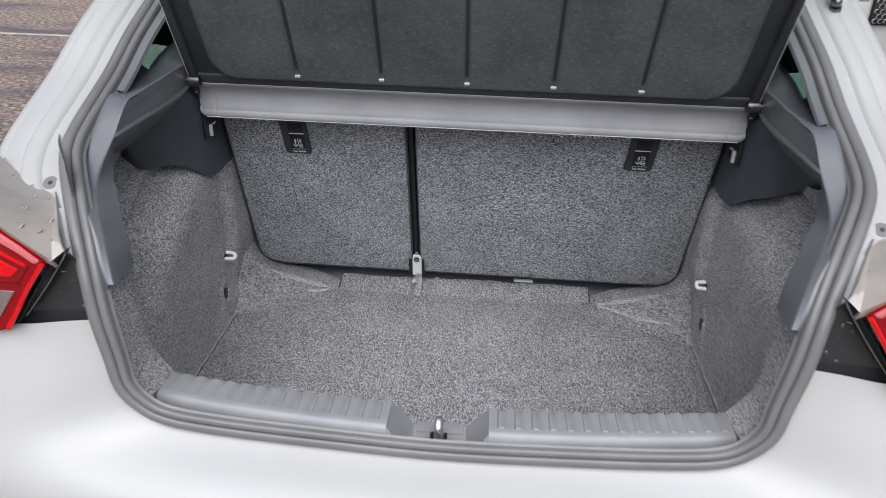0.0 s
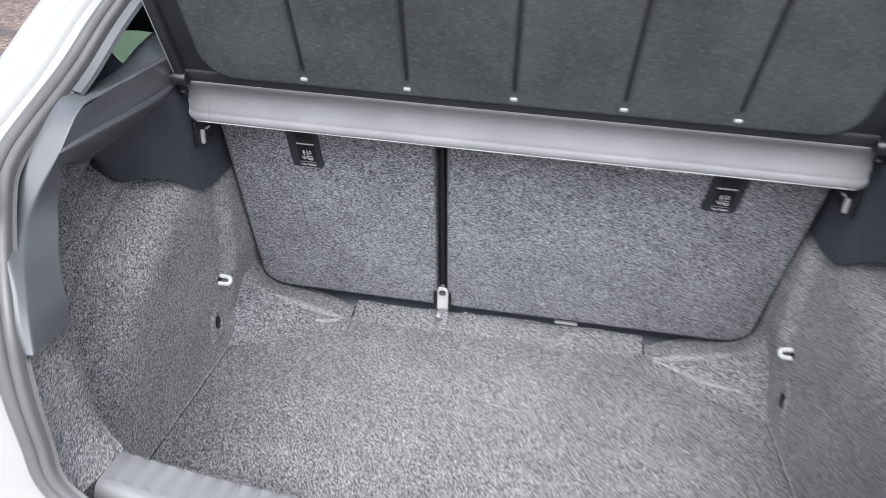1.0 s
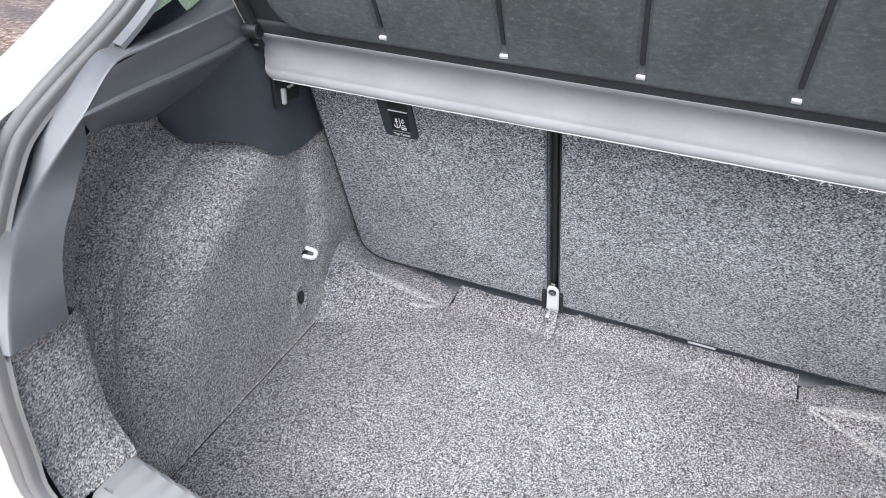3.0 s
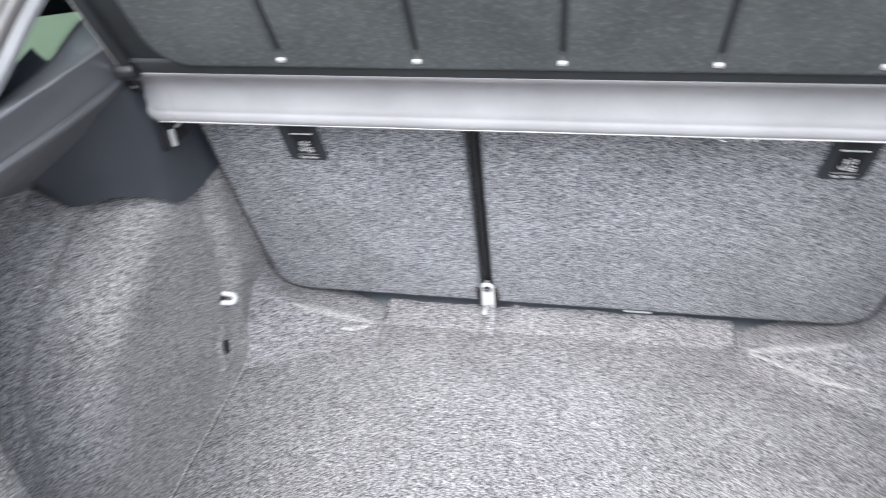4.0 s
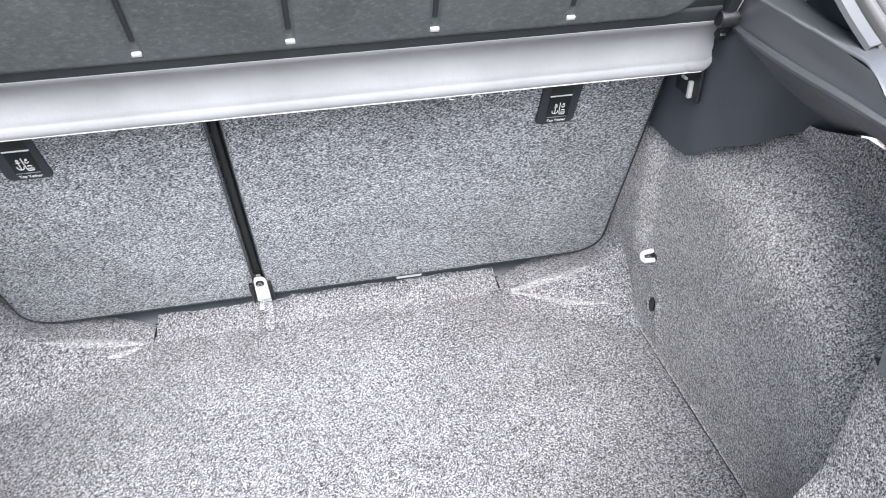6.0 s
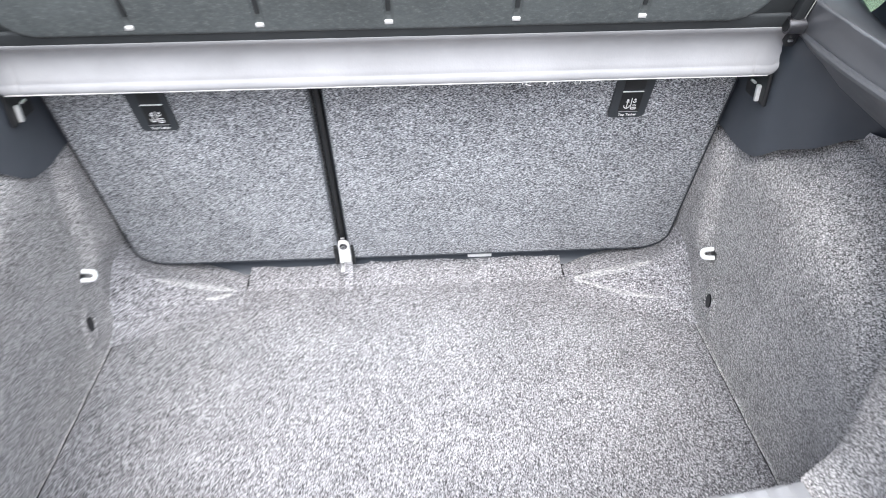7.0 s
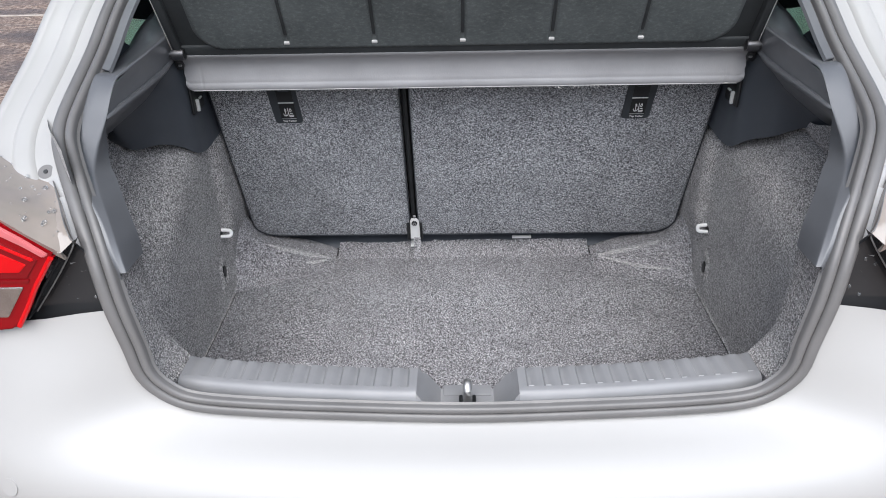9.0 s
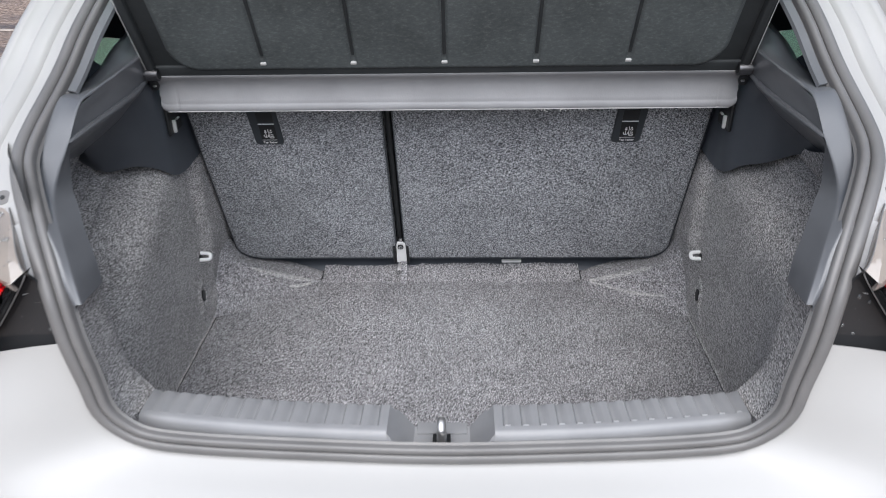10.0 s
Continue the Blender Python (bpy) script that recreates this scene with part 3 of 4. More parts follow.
def side_rows(s):
    rows = []
    for y in np.linspace(0.755, 1.385, 210):
        r = float(np.interp(y, [0.79, 1.22, 1.30, 1.385], [0.003, 0.003, 0.012, 0.03]))
        top = float(np.interp(y, [0.79, 1.035, 1.053, 1.062, 1.078, 1.10, 1.138, 1.168, 1.212, 1.254, 1.42], [0.96, 0.945, 0.90, 0.875, 0.856, 0.852, 0.834, 0.812, 0.802, 0.802, 0.81]))
        if s > 0:
            top = min(top, float(np.interp(y, [0.98, 1.04, 1.06], [0.890, 0.870, 0.866])))
        row = []
        for k in range(9):
            a = math.pi / 2 * k / 8
            z = 0.452 + r * (1 - math.cos(a))
            row.append((wall_x(y, 0.452 + r, s) - r + r * math.sin(a), y, z))
        z0 = 0.452 + r
        for k in range(1, 111):
            z = z0 + (top - z0) * k / 110
            row.append((wall_x(y, z, s), y, z))
        rows.append(row)
    return rows


for s in (-1, 1):
    part("side_carpet", loft(sided(side_rows(s), s)), M_SIDE, car, "grey speckled carpet over the wheel arch")
    # carpeted return between the seal and the side pocket
    edge = curve_points([(0.4225, 0.764, 0.814), (0.4225, 0.764, 0.79), (0.420, 0.762, 0.74), (0.414, 0.758, 0.69), (0.398, 0.756, 0.662), (0.384, 0.752, 0.648)], 24)
    seal = curve_points([(0.412, 0.692, 0.829), (0.424, 0.690, 0.80), (0.420, 0.686, 0.75), (0.413, 0.682, 0.71), (0.405, 0.680, 0.680), (0.392, 0.678, 0.654)], 24)
    tuck = [p + Vector((0.15, 0.02, -0.01)) for p in edge]
    rows = [[a.lerp(b, f) for f in (0, 0.25, 0.5, 0.75, 0.94)] + [b + Vector((0.004, 0.006, 0)), b.lerp(c, 0.4), c] for a, b, c in zip(seal, edge, tuck)]
    part("return_carpet", loft(sided(rows, s)), M_SIDE, car)

# ---- side trims ----


def trim_parts(s):
    # broad strip of the pillar beside the seal, its inner face and the forward edge
    outer = [(0.497, 1.20, 1.04), (0.497, 1.13, 1.027), (0.503, 1.083, 1.006), (0.507, 1.02, 0.9955), (0.514, 0.958, 0.9965), (0.507, 0.925, 0.991), (0.507, 0.870, 0.957), (0.505, 0.829, 0.932), (0.495, 0.801, 0.918), (0.475, 0.769, 0.909), (0.454, 0.739, 0.899), (0.436, 0.718, 0.876), (0.424, 0.699, 0.852), (0.414, 0.688, 0.828)]
    inner = [(0.471, 1.20, 1.006), (0.471, 1.135, 1.003), (0.4715, 1.088, 1.001), (0.4735, 1.033, 0.9985), (0.4765, 0.967, 0.9935), (0.479, 0.924, 0.988), (0.4785, 0.874, 0.9535), (0.479, 0.836, 0.929), (0.474, 0.805, 0.913), (0.458, 0.771, 0.902), (0.440, 0.742, 0.888), (0.428, 0.722, 0.870), (0.417, 0.704, 0.850), (0.408, 0.690, 0.827)]
    fwd = [(0.475, 1.20, 1.002), (0.475, 1.136, 0.999), (0.4755, 1.089, 0.997), (0.4775, 1.034, 0.9945), (0.4805, 0.968, 0.9895), (0.482, 0.926, 0.984), (0.482, 0.881, 0.950), (0.486, 0.876, 0.921), (0.475, 0.848, 0.901), (0.460, 0.825, 0.892), (0.444, 0.798, 0.882), (0.430, 0.776, 0.866), (0.418, 0.760, 0.845), (0.414, 0.753, 0.819)]
    rows = []
    for n, (o, i, f) in enumerate(zip(keyed(outer, 7), keyed(inner, 7), keyed(fwd, 7))):
        w = (i - o) * 0.20
        k = 1 - 0.85 * max(0, n - 75) / 16
        dip = 0.006 * max(0, min(1, (34 - n) / 14)) * min(1, n / 8)
        roll = float(np.interp(n, [0, 30, 38], [0.0018, 0.0018, 0.0]))
        tail = float(np.interp(n, [0, 35, 42, 49, 57], [0.004, 0.004, 0.03, 0.07, 0.20]))
        rows.append([o + Vector((0.024 * k, 0.004 - 0.005 * k, -0.014)), o + Vector((0.011 * k, 0.002 - 0.002 * k, -0.003)), o, o.lerp(i, 0.25) - Vector((0, 0, dip * 0.7)), o.lerp(i, 0.55) - Vector((0, 0, dip)), i - w + Vector((0, 0, -roll * 0.4)), i - w * 0.6 + Vector((0, 0, roll)), i - w * 0.25 + Vector((0, 0, roll * 0.9)), i + (f - i) * 0.05 - w * 0.02, i + (f - i) * 0.14]
                    + [i.lerp(f, q / 4) for q in (1, 2, 3)] + [f, f + Vector((tail, 0.005, 0))])
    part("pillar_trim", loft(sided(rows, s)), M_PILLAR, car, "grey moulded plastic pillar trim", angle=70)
    # shoulder flank: ledge edge, foot of the flank, crease, undercut, recess, foot; from the pillar to the shelf hinge
    keys = [
        [(0.4795, 0.9235, 0.9875), (0.480, 0.893, 0.966), (0.4785, 0.8745, 0.9535), (0.487, 0.881, 0.944), (0.493, 0.890, 0.936), (0.505, 0.905, 0.918)],
        [(0.4765, 0.967, 0.9935), (0.480, 0.945, 0.970), (0.4755, 0.932, 0.956), (0.486, 0.937, 0.947), (0.510, 0.950, 0.933), (0.570, 0.985, 0.885)],
        [(0.4735, 1.033, 0.9985), (0.479, 1.018, 0.972), (0.4735, 1.008, 0.9565), (0.486, 1.012, 0.948), (0.515, 1.022, 0.930), (0.568, 1.035, 0.872)],
        [(0.4715, 1.088, 1.001), (0.477, 1.078, 0.974), (0.4745, 1.070, 0.9575), (0.485, 1.073, 0.949), (0.505, 1.075, 0.932), (0.545, 1.075, 0.885)],
        [(0.471, 1.135, 1.003), (0.475, 1.130, 0.977), (0.4765, 1.125, 0.960), (0.482, 1.127, 0.953), (0.488, 1.122, 0.938), (0.505, 1.11, 0.91)],
        [(0.471, 1.20, 1.006), (0.474, 1.195, 0.985), (0.478, 1.19, 0.962), (0.480, 1.19, 0.957), (0.482, 1.18, 0.94), (0.484, 1.17, 0.92)],
    ]
    cols = [keyed([r[k] for r in keys], 9) for k in range(6)]
    rows = []
    for i in range(46):
        edge, hollow, crease, under, rec, foot = (c[i] for c in cols)
        g = min(1, 0.35 + i / 12) * min(1, max(0, (41 - i) / 10))
        under = under.lerp(crease + Vector((0.004, 0.003, -0.009)), g * 0.8)
        rec = rec.lerp(crease + Vector((0.016, 0.007, -0.021)), g * 0.8)
        rows.append([edge, edge.lerp(hollow, 0.08), edge.lerp(hollow, 0.5), hollow,
                     hollow.lerp(crease, 0.5) + Vector((0.001 * g, 0, 0)), hollow.lerp(crease, 0.72) + Vector((0.002 * g, 0, 0)), crease + Vector((-0.0025 * g, -0.001 * g, 0.0042 * g)), crease + Vector((-0.0042 * g, -0.0015 * g, 0.0015 * g)), crease + Vector((-0.0032 * g, -0.001 * g, -0.002 * g)), crease.lerp(under, 0.6), under, rec, rec.lerp(foot, 0.3) + Vector((0, 0, -0.004 * g)), foot])
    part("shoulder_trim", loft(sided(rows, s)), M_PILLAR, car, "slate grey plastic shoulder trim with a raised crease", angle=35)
    # shelf support: faces meeting in a soft upright corner
    low = [(0.472, 1.42, 0.79), (0.470, 1.254, 0.784), (0.474, 1.212, 0.778), (0.479, 1.168, 0.784), (0.494, 1.138, 0.808), (0.515, 1.10, 0.828), (0.550, 1.076, 0.828), (0.562, 1.060, 0.85), (0.564, 1.053, 0.872)]
    high = [(0.472, 1.42, 1.00), (0.472, 1.21, 1.00), (0.472, 1.18, 0.995), (0.475, 1.145, 0.98), (0.482, 1.12, 0.965), (0.492, 1.09, 0.952), (0.51, 1.06, 0.943), (0.535, 1.02, 0.93), (0.55, 0.99, 0.92)]
    if s > 0:
        low[-3:] = [(0.548, 1.076, 0.851), (0.580, 1.025, 0.872), (0.605, 0.940, 0.895)]
        high[-2:] = [(0.550, 1.02, 0.93), (0.590, 0.930, 0.915)]
    a, b = curve_points(low, 44), curve_points(high, 44)
    rows = [[p + Vector((0.07, 0.03, 0.012)), p + Vector((0.02, 0.008, 0.001)), p] + [p.lerp(q, k / 6) for k in range(1, 7)] for p, q in zip(a, b)]
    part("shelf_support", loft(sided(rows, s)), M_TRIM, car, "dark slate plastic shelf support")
    # black plate paints the shade of a recess in the slate plastic
    part("recess_shade", block((0.006, 0.056, 0.052), (s * 0.4725, 1.192, 0.882), 0.0029, None, 4), M_BLACK, car)
    part("stud", block((0.006, 0.006, 0.022), (s * 0.467, 1.179, 0.870), 0.0015), M_ZINC, car, "small bright metal stud")
    part("stud", block((0.004, 0.012, 0.003), (s * 0.467, 1.196, 0.879), 0.001), M_ZINC, car)


for s in (-1, 1):
    trim_parts(s)

# ---- sill plates with the lock between them ----


def sill_half(s):
    rows = []
    grooves = [0.0815 + 0.0223 * k for k in range(14)]
    xs = [0.066]
    for g in grooves:
        xs += [g - 0.0050, g - 0.0036, g - 0.0024, g + 0.0012, g + 0.0030, g + 0.0072, g + 0.0105]
    xs.append(0.3835)
    for x in xs:
        d = max(float(np.interp(x - g, [-0.0050, -0.0036, -0.0024, 0.0012, 0.0030, 0.0072, 0.0105], [0, 0.0030, 0.0042, 0.0042, 0.0034, 0.0008, 0])) for g in grooves)
        bow, dz = 0.2 * x * x, 0.0
        yi, yo = 0.7185 + bow, 0.665 + bow
        z = 0.656 + dz
        rows.append([(x, yi + 0.04, 0.45), (x, yi + 0.012, 0.62), (x, yi + 0.004, z - 0.005 - d * 0.5), (x, yi - 0.001, z - 0.001 - d), (x, yi - 0.02, z - d), (x, yo + 0.014, z + 0.001 - d), (x, yo + 0.0125, z + 0.001), (x, yo + 0.0065, z + 0.0008),
                     (x, yo + 0.0036, z - 0.0002), (x, yo + 0.0012, z - 0.0022), (x, yo - 0.0010, z - 0.0055), (x, yo - 0.0042, z - 0.014), (x, yo - 0.006, z - 0.034)])
    plate = part("sill_plate", loft(sided(rows, s)), M_SILL, car, "grey ribbed plastic loading sill", angle=25)
    for g in grooves if s > 0 else ():
        bow = 0.2 * g * g
        # small pale block paints the glint where the groove stops
        part("groove_glint", block((0.0070, 0.0026, 0.0020), (s * (g + 0.001), 0.6785 + bow, 0.6560), 0.0008), M_SILLEND, plate)


for s in (-1, 1):
    sill_half(s)
# lock recess
rows = []
for x in np.linspace(-0.0662, 0.0662, 45):
    row = [(x, 0.775, 0.45), (x, 0.752, min(0.56, float(np.interp(abs(x), [0.04, 0.066], [0.56, 0.47]))))]
    for y, w, drop in ((0.737, 0.033, 0.050), (0.733, 0.034, 0.046), (0.725, 0.035, 0.045), (0.7185, 0.036, 0.046), (0.705, 0.037, 0.048), (0.69, 0.038, 0.050), (0.675, 0.039, 0.050), (0.666, 0.040, 0.046), (0.660, 0.041, 0.044)):
        d = float(np.interp(abs(x), [0, w, 0.0645, 0.0662], [1, 1, 0.06, 0]))
        lid = float(np.interp(y, [0.660, 0.666, 0.7185, 0.7225, 0.7305, 0.7585], [0.636, 0.656, 0.655, 0.651, 0.62, 0.45]))
        row.append((x, y, min(lid, 0.656 - drop * d)))
    row.append((x, 0.658, 0.60))
    rows.append(row)
part("lock_recess", loft(rows), M_SILL, car, "grey plastic lock recess in the sill", angle=30)
part("lock_pad", block((0.066, 0.021, 0.004), (0, 0.7235, 0.6100), 0.0018), M_SILL, car)
part("striker", tube(curve_points([(0.0, 0.688, 0.60), (0.0, 0.688, 0.626), (0.0, 0.690, 0.640), (0.0, 0.697, 0.6455), (0.0, 0.706, 0.640), (0.0, 0.708, 0.626), (0.0, 0.708, 0.60)], 24), 0.0050, 12, flat=1.15), M_STRIKER, car, "bright steel lock striker")
for s in (-1, 1):
    part("striker_base", block((0.005, 0.026, 0.020), (s * 0.0090, 0.690, 0.612), 0.002), M_BLACK, car)

# ---- rear seat backs ----


def seat_y(z):
    return 1.369 - 0.36 * (z - 0.495)


def seat_back(x0, x1, r0, r1, label):
    ob = thing("rear_seat_back", label, "seat back", group="folding rear seat backs")
    # outline with rounded lower corners, swept to a slab with soft edges
    pts = []
    z0, z1 = 0.497, 0.96
    for k in range(9):
        a = math.pi / 2 * k / 8
        pts.append((x0 + r0 - r0 * math.sin(math.pi / 2 - a), z0 + r0 * 0.75 - r0 * 0.75 * math.sin(a)))
    for k in range(9):
        a = math.pi / 2 * k / 8
        pts.append((x1 - r1 + r1 * math.sin(a), z0 + r1 * 0.75 - r1 * 0.75 * math.cos(a)))
    pts += [(x1, z1), (x0, z1)]
    cx, cz = (x0 + x1) / 2, (z0 + z1) / 2
    rows = []
    for off, dep in ((0.010, 0.0), (0.004, 0.0012), (0.0015, 0.004), (0, 0.008), (0, 0.09)):
        rows.append([(x - off * (1 if x > cx else -1), seat_y(z + off * (1 if z < cz else -1)) + dep, z + off * (1 if z < cz else -1)) for x, z in pts])
    bm = loft(rows, ring=True, caps=True)
    part("carpeted_back", bm, M_SEAT, ob)
    ring = [(x, seat_y(z) + 0.004, z) for x, z in pts]
    # thin dark tube stands in for the shaded gap round the seat back
    part("edge_shade", tube(ring, 0.0010, 6, closed=True), M_TRIM, ob)
    return ob


seat_l = seat_back(-0.466, -0.117, 0.05, 0.004, "narrow grey carpeted folding rear seat back")
seat_r = seat_back(-0.099, 0.466, 0.004, 0.05, "wide grey carpeted folding rear seat back")
part("seat_gap_panel", block((1.0, 0.02, 0.60), (0, 1.44, 0.72), 0.002, None), M_BLACK, car)
part("floor_gap_panel", block((0.98, 0.10, 0.01), (0, 1.41, 0.446), 0.002), M_BLACK, car)
bm = loft([[(-0.1155, seat_y(z) + 0.03, z), (-0.112, seat_y(z) + 0.008, z), (-0.108, seat_y(z) + 0.006, z), (-0.104, seat_y(z) + 0.008, z), (-0.1005, seat_y(z) + 0.03, z)] for z in (0.55, 0.75, 0.95)])
part("gap_rail", bm, M_BLACK, car)

part("gap_strip", thick(loft([[(x, 1.392, 0.452), (x, 1.402, 0.462), (x, 1.425, 0.47)] for x in np.linspace(-0.40, 0.40, 12)]), 0.003), M_TRIM, car, "dark grey plastic strip under the seat backs")


def seat_frame(x, z, lift=0.0):
    """Pose on the carpeted seat back: right, up along it and out of it."""
    v, n = Vector((0, -0.3387, 0.9409)), Vector((0, -0.9409, -0.3387))
    o = Vector((x, seat_y(z), z)) + lift * n
    return Matrix(((1, 0, 0, o.x), (0, v.y, n.y, o.y), (0, v.z, n.z, o.z), (0, 0, 0, 1)))


def stroke(m, pts, width, n=10):
    """A thin printed line along points on the cover."""
    return tube([m @ Vector((0.0012 + 0.82 * u, 0.0275 + 0.86 * (v - 0.0275), 0.0044)) for u, v, _ in curve_points([(u, v, 0) for u, v in pts], n)], width, 6)


def tether(x, owner, s):
    m = seat_frame(x, 0.8075)
    k = 0.004 * s
    outline = [(0.0190 + 0.0072 * math.sin(a), 0.0080 - 0.0078 * math.cos(a)) for a in (0, 0.4, 0.8, 1.2, 1.57)]
    outline += [(0.0265 + k, 0.11), (-0.0265 + k, 0.11)] + [(-x, v) for x, v in reversed(outline)]
    cover = part("tether_cover", fill(outline, 0.003, m), M_COVER, owner, "dark plastic tether anchor cover with a printed label")
    part("slot", block((0.029, 0.026, 0.0016), (0.0015, 0.0655, 0.0030), 0.0005, m), M_BLACK, cover)
    part("slot_lip", block((0.020, 0.0012, 0.001), (0.0015, 0.0755, 0.0036), 0.0003, m), M_TRIM, cover)
    part("panel", block((0.029, 0.0355, 0.0012), (0.0015, 0.0305, 0.0032), 0.0005, m), M_BLACK, cover)
    part("white_line", block((0.029, 0.0017, 0.0012), (0.0015, 0.0495, 0.0040), 0.0003, m), M_WHITE, cover)
    part("grey_line", block((0.027, 0.0013, 0.001), (0.0015, 0.0128, 0.0038), 0.0003, m), M_STEEL, cover)
    # anchor and child seat sign
    for pts in ([(-0.0050, 0.0185), (-0.0050, 0.0340)], [(-0.0098, 0.0245), (-0.0090, 0.0205), (-0.0050, 0.0180), (-0.0010, 0.0205), (-0.0004, 0.0240)], [(-0.0050, 0.0335), (-0.0065, 0.0355), (-0.0050, 0.0375), (-0.0035, 0.0355), (-0.0050, 0.0335)], [(-0.0078, 0.0318), (-0.0022, 0.0318)]):
        part("sign_anchor", stroke(m, pts, 0.00062), M_WHITE, cover)
    for pts in ([(0.0012, 0.0395), (0.0022, 0.0190), (0.0040, 0.0165), (0.0110, 0.0165), (0.0115, 0.0200)], [(0.0040, 0.0200), (0.0105, 0.0200)], [(0.0045, 0.0245), (0.0085, 0.0250), (0.0108, 0.0235)], [(0.0040, 0.0330), (0.0066, 0.0300), (0.0096, 0.0330)], [(0.0058, 0.0355), (0.0072, 0.0380), (0.0085, 0.0355), (0.0058, 0.0355)]):
        part("sign_seat", stroke(m, pts, 0.00066), M_WHITE, cover)
    txt = bpy.data.curves.new("lettering", "FONT")
    txt.body, txt.size, txt.align_x, txt.extrude, txt.offset = "Top Tether", 0.0055, "CENTER", 0.0003, 0.00006
    txt.materials.append(M_WHITE)
    ob = new("lettering", txt)
    ob.matrix_world = m @ Matrix.Translation((0.0015, 0.0050, 0.0036))
    ob.parent = cover


M_COVER = plastic("tether_cover_plastic", (0.034, 0.039, 0.044), 0.5)
tether(-0.3275, seat_l, -1)
tether(0.3225, seat_r, 1)

# seat lock bracket in the gap, and the pale clip behind the floor
bm = fill([(-0.0105, -0.004), (0.0105, -0.004), (0.0115, 0.03), (0.0105, 0.056), (0.006, 0.0625), (-0.006, 0.0625), (-0.0085, 0.054)], 0.003, seat_frame(-0.1068, 0.495, 0.002))
bracket = part("seat_bracket", bm, M_WHITE, car, "white metal seat bracket with a screw")
m = seat_frame(-0.1063, 0.5415, 0.005)
for x, w in ((-0.1215, 0.006), (-0.0925, 0.006)):
    part("bracket_cheek", block((w, 0.05, 0.008), (x + 0.1068, 0.020, 0.001), 0.002, seat_frame(-0.1068, 0.495, 0.002)), M_BLACK, bracket)
part("screw_head", tube([m @ Vector((0, 0, 0)), m @ Vector((0, 0, 0.003))], 0.0062, 16), M_BLACK, bracket)
part("screw_washer", tube([m @ Vector((0, 0, 0.001)), m @ Vector((0, 0, 0.0038))], 0.0042, 16), M_STEEL, bracket)
part("screw_socket", tube([m @ Vector((0, 0, 0.003)), m @ Vector((0, 0, 0.0043))], 0.0018, 8), M_BLACK, bracket)
part("bracket_clip", block((0.007, 0.006, 0.002), (0.001, 0.0715, 0.004), 0.0006, seat_frame(-0.1063, 0.495, 0.002)), M_STEEL, bracket)
part("bracket_foot", block((0.008, 0.03, 0.003), (-0.1145, 1.385, 0.468), 0.001), M_WHITE, bracket)
part("floor_clip", block((0.044, 0.008, 0.006), (0.136, 1.4085, 0.4685), 0.0015), M_WHITE, car, "small white plastic clip")

# tie-down eyes and holes in the side carpets
for s in (-1, 1):
    eye = [(0.490, 1.2195, 0.5968), (0.472, 1.219, 0.5965), (0.4645, 1.2178, 0.5955), (0.4620, 1.2145, 0.592), (0.4635, 1.2108, 0.5885), (0.470, 1.2095, 0.5875), (0.492, 1.209, 0.587)]
    part("tie_down_eye", tube([Vector((s * (p.x + (0.0035 if s < 0 else 0.001)), p.y, p.z)) for p in curve_points(eye, 26)], 0.0037, 8, flat=1.0), M_WHITE, car, "white bent tie-down eye")
    part("eye_plate", block((0.006, 0.02, 0.014), (s * (0.4885 if s < 0 else 0.4840), 1.2135, 0.591), 0.002), M_BLACK, car)
    c = Vector((s * (wall_x(1.19, 0.517, s) - 0.0005), 1.19, 0.517))
    bm = bmesh.new()
    bmesh.ops.create_cone(bm, cap_ends=True, segments=20, radius1=1, radius2=1, depth=0.004, matrix=Matrix.Translation(c) @ Matrix.Rotation(radians(90), 4, "Y") @ Matrix.Diagonal((0.0125, 0.0075, 1, 1)))
    part("hole", bm, M_BLACK, car)

# ---- parcel shelf, tipped up ----
SHELF_M = Matrix(((1, 0, 0, 0), (0, -0.46, -0.888, 1.132), (0, 0.888, -0.46, 0.969), (0, 0, 0, 1)))
shelf = thing("parcel_shelf", "dark grey felt parcel shelf tipped up on its hinges", "parcel shelf")


def on_shelf(bm):
    bmesh.ops.transform(bm, matrix=SHELF_M, verts=bm.verts)
    return bm


V_TOP = 0.62
part("board", on_shelf(block((0.936, V_TOP, 0.012), (0, V_TOP / 2, -0.010), 0.004)), M_SHELFEDGE, shelf)


part("lower_border", on_shelf(block((0.936, 0.021, 0.008), (0, 0.0085, -0.0045), 0.0038, None, 4)), M_SHELFEDGE, shelf)
# proud felt panel with rounded lower corners and pressed grooves
GROOVES = (-0.281, -0.1405, 0.0, 0.1405, 0.281)
us = set(np.linspace(-0.44, 0.44, 45).round(4)) | set(np.linspace(-0.44, -0.37, 26).round(4)) | set(np.linspace(0.37, 0.44, 26).round(4))
for g in GROOVES:
    us |= set((g + np.linspace(-0.010, 0.010, 17)).round(4))
vs = sorted(set(np.linspace(-0.003, 0.080, 40).round(4)) | set(np.linspace(0.080, V_TOP, 16).round(4)))


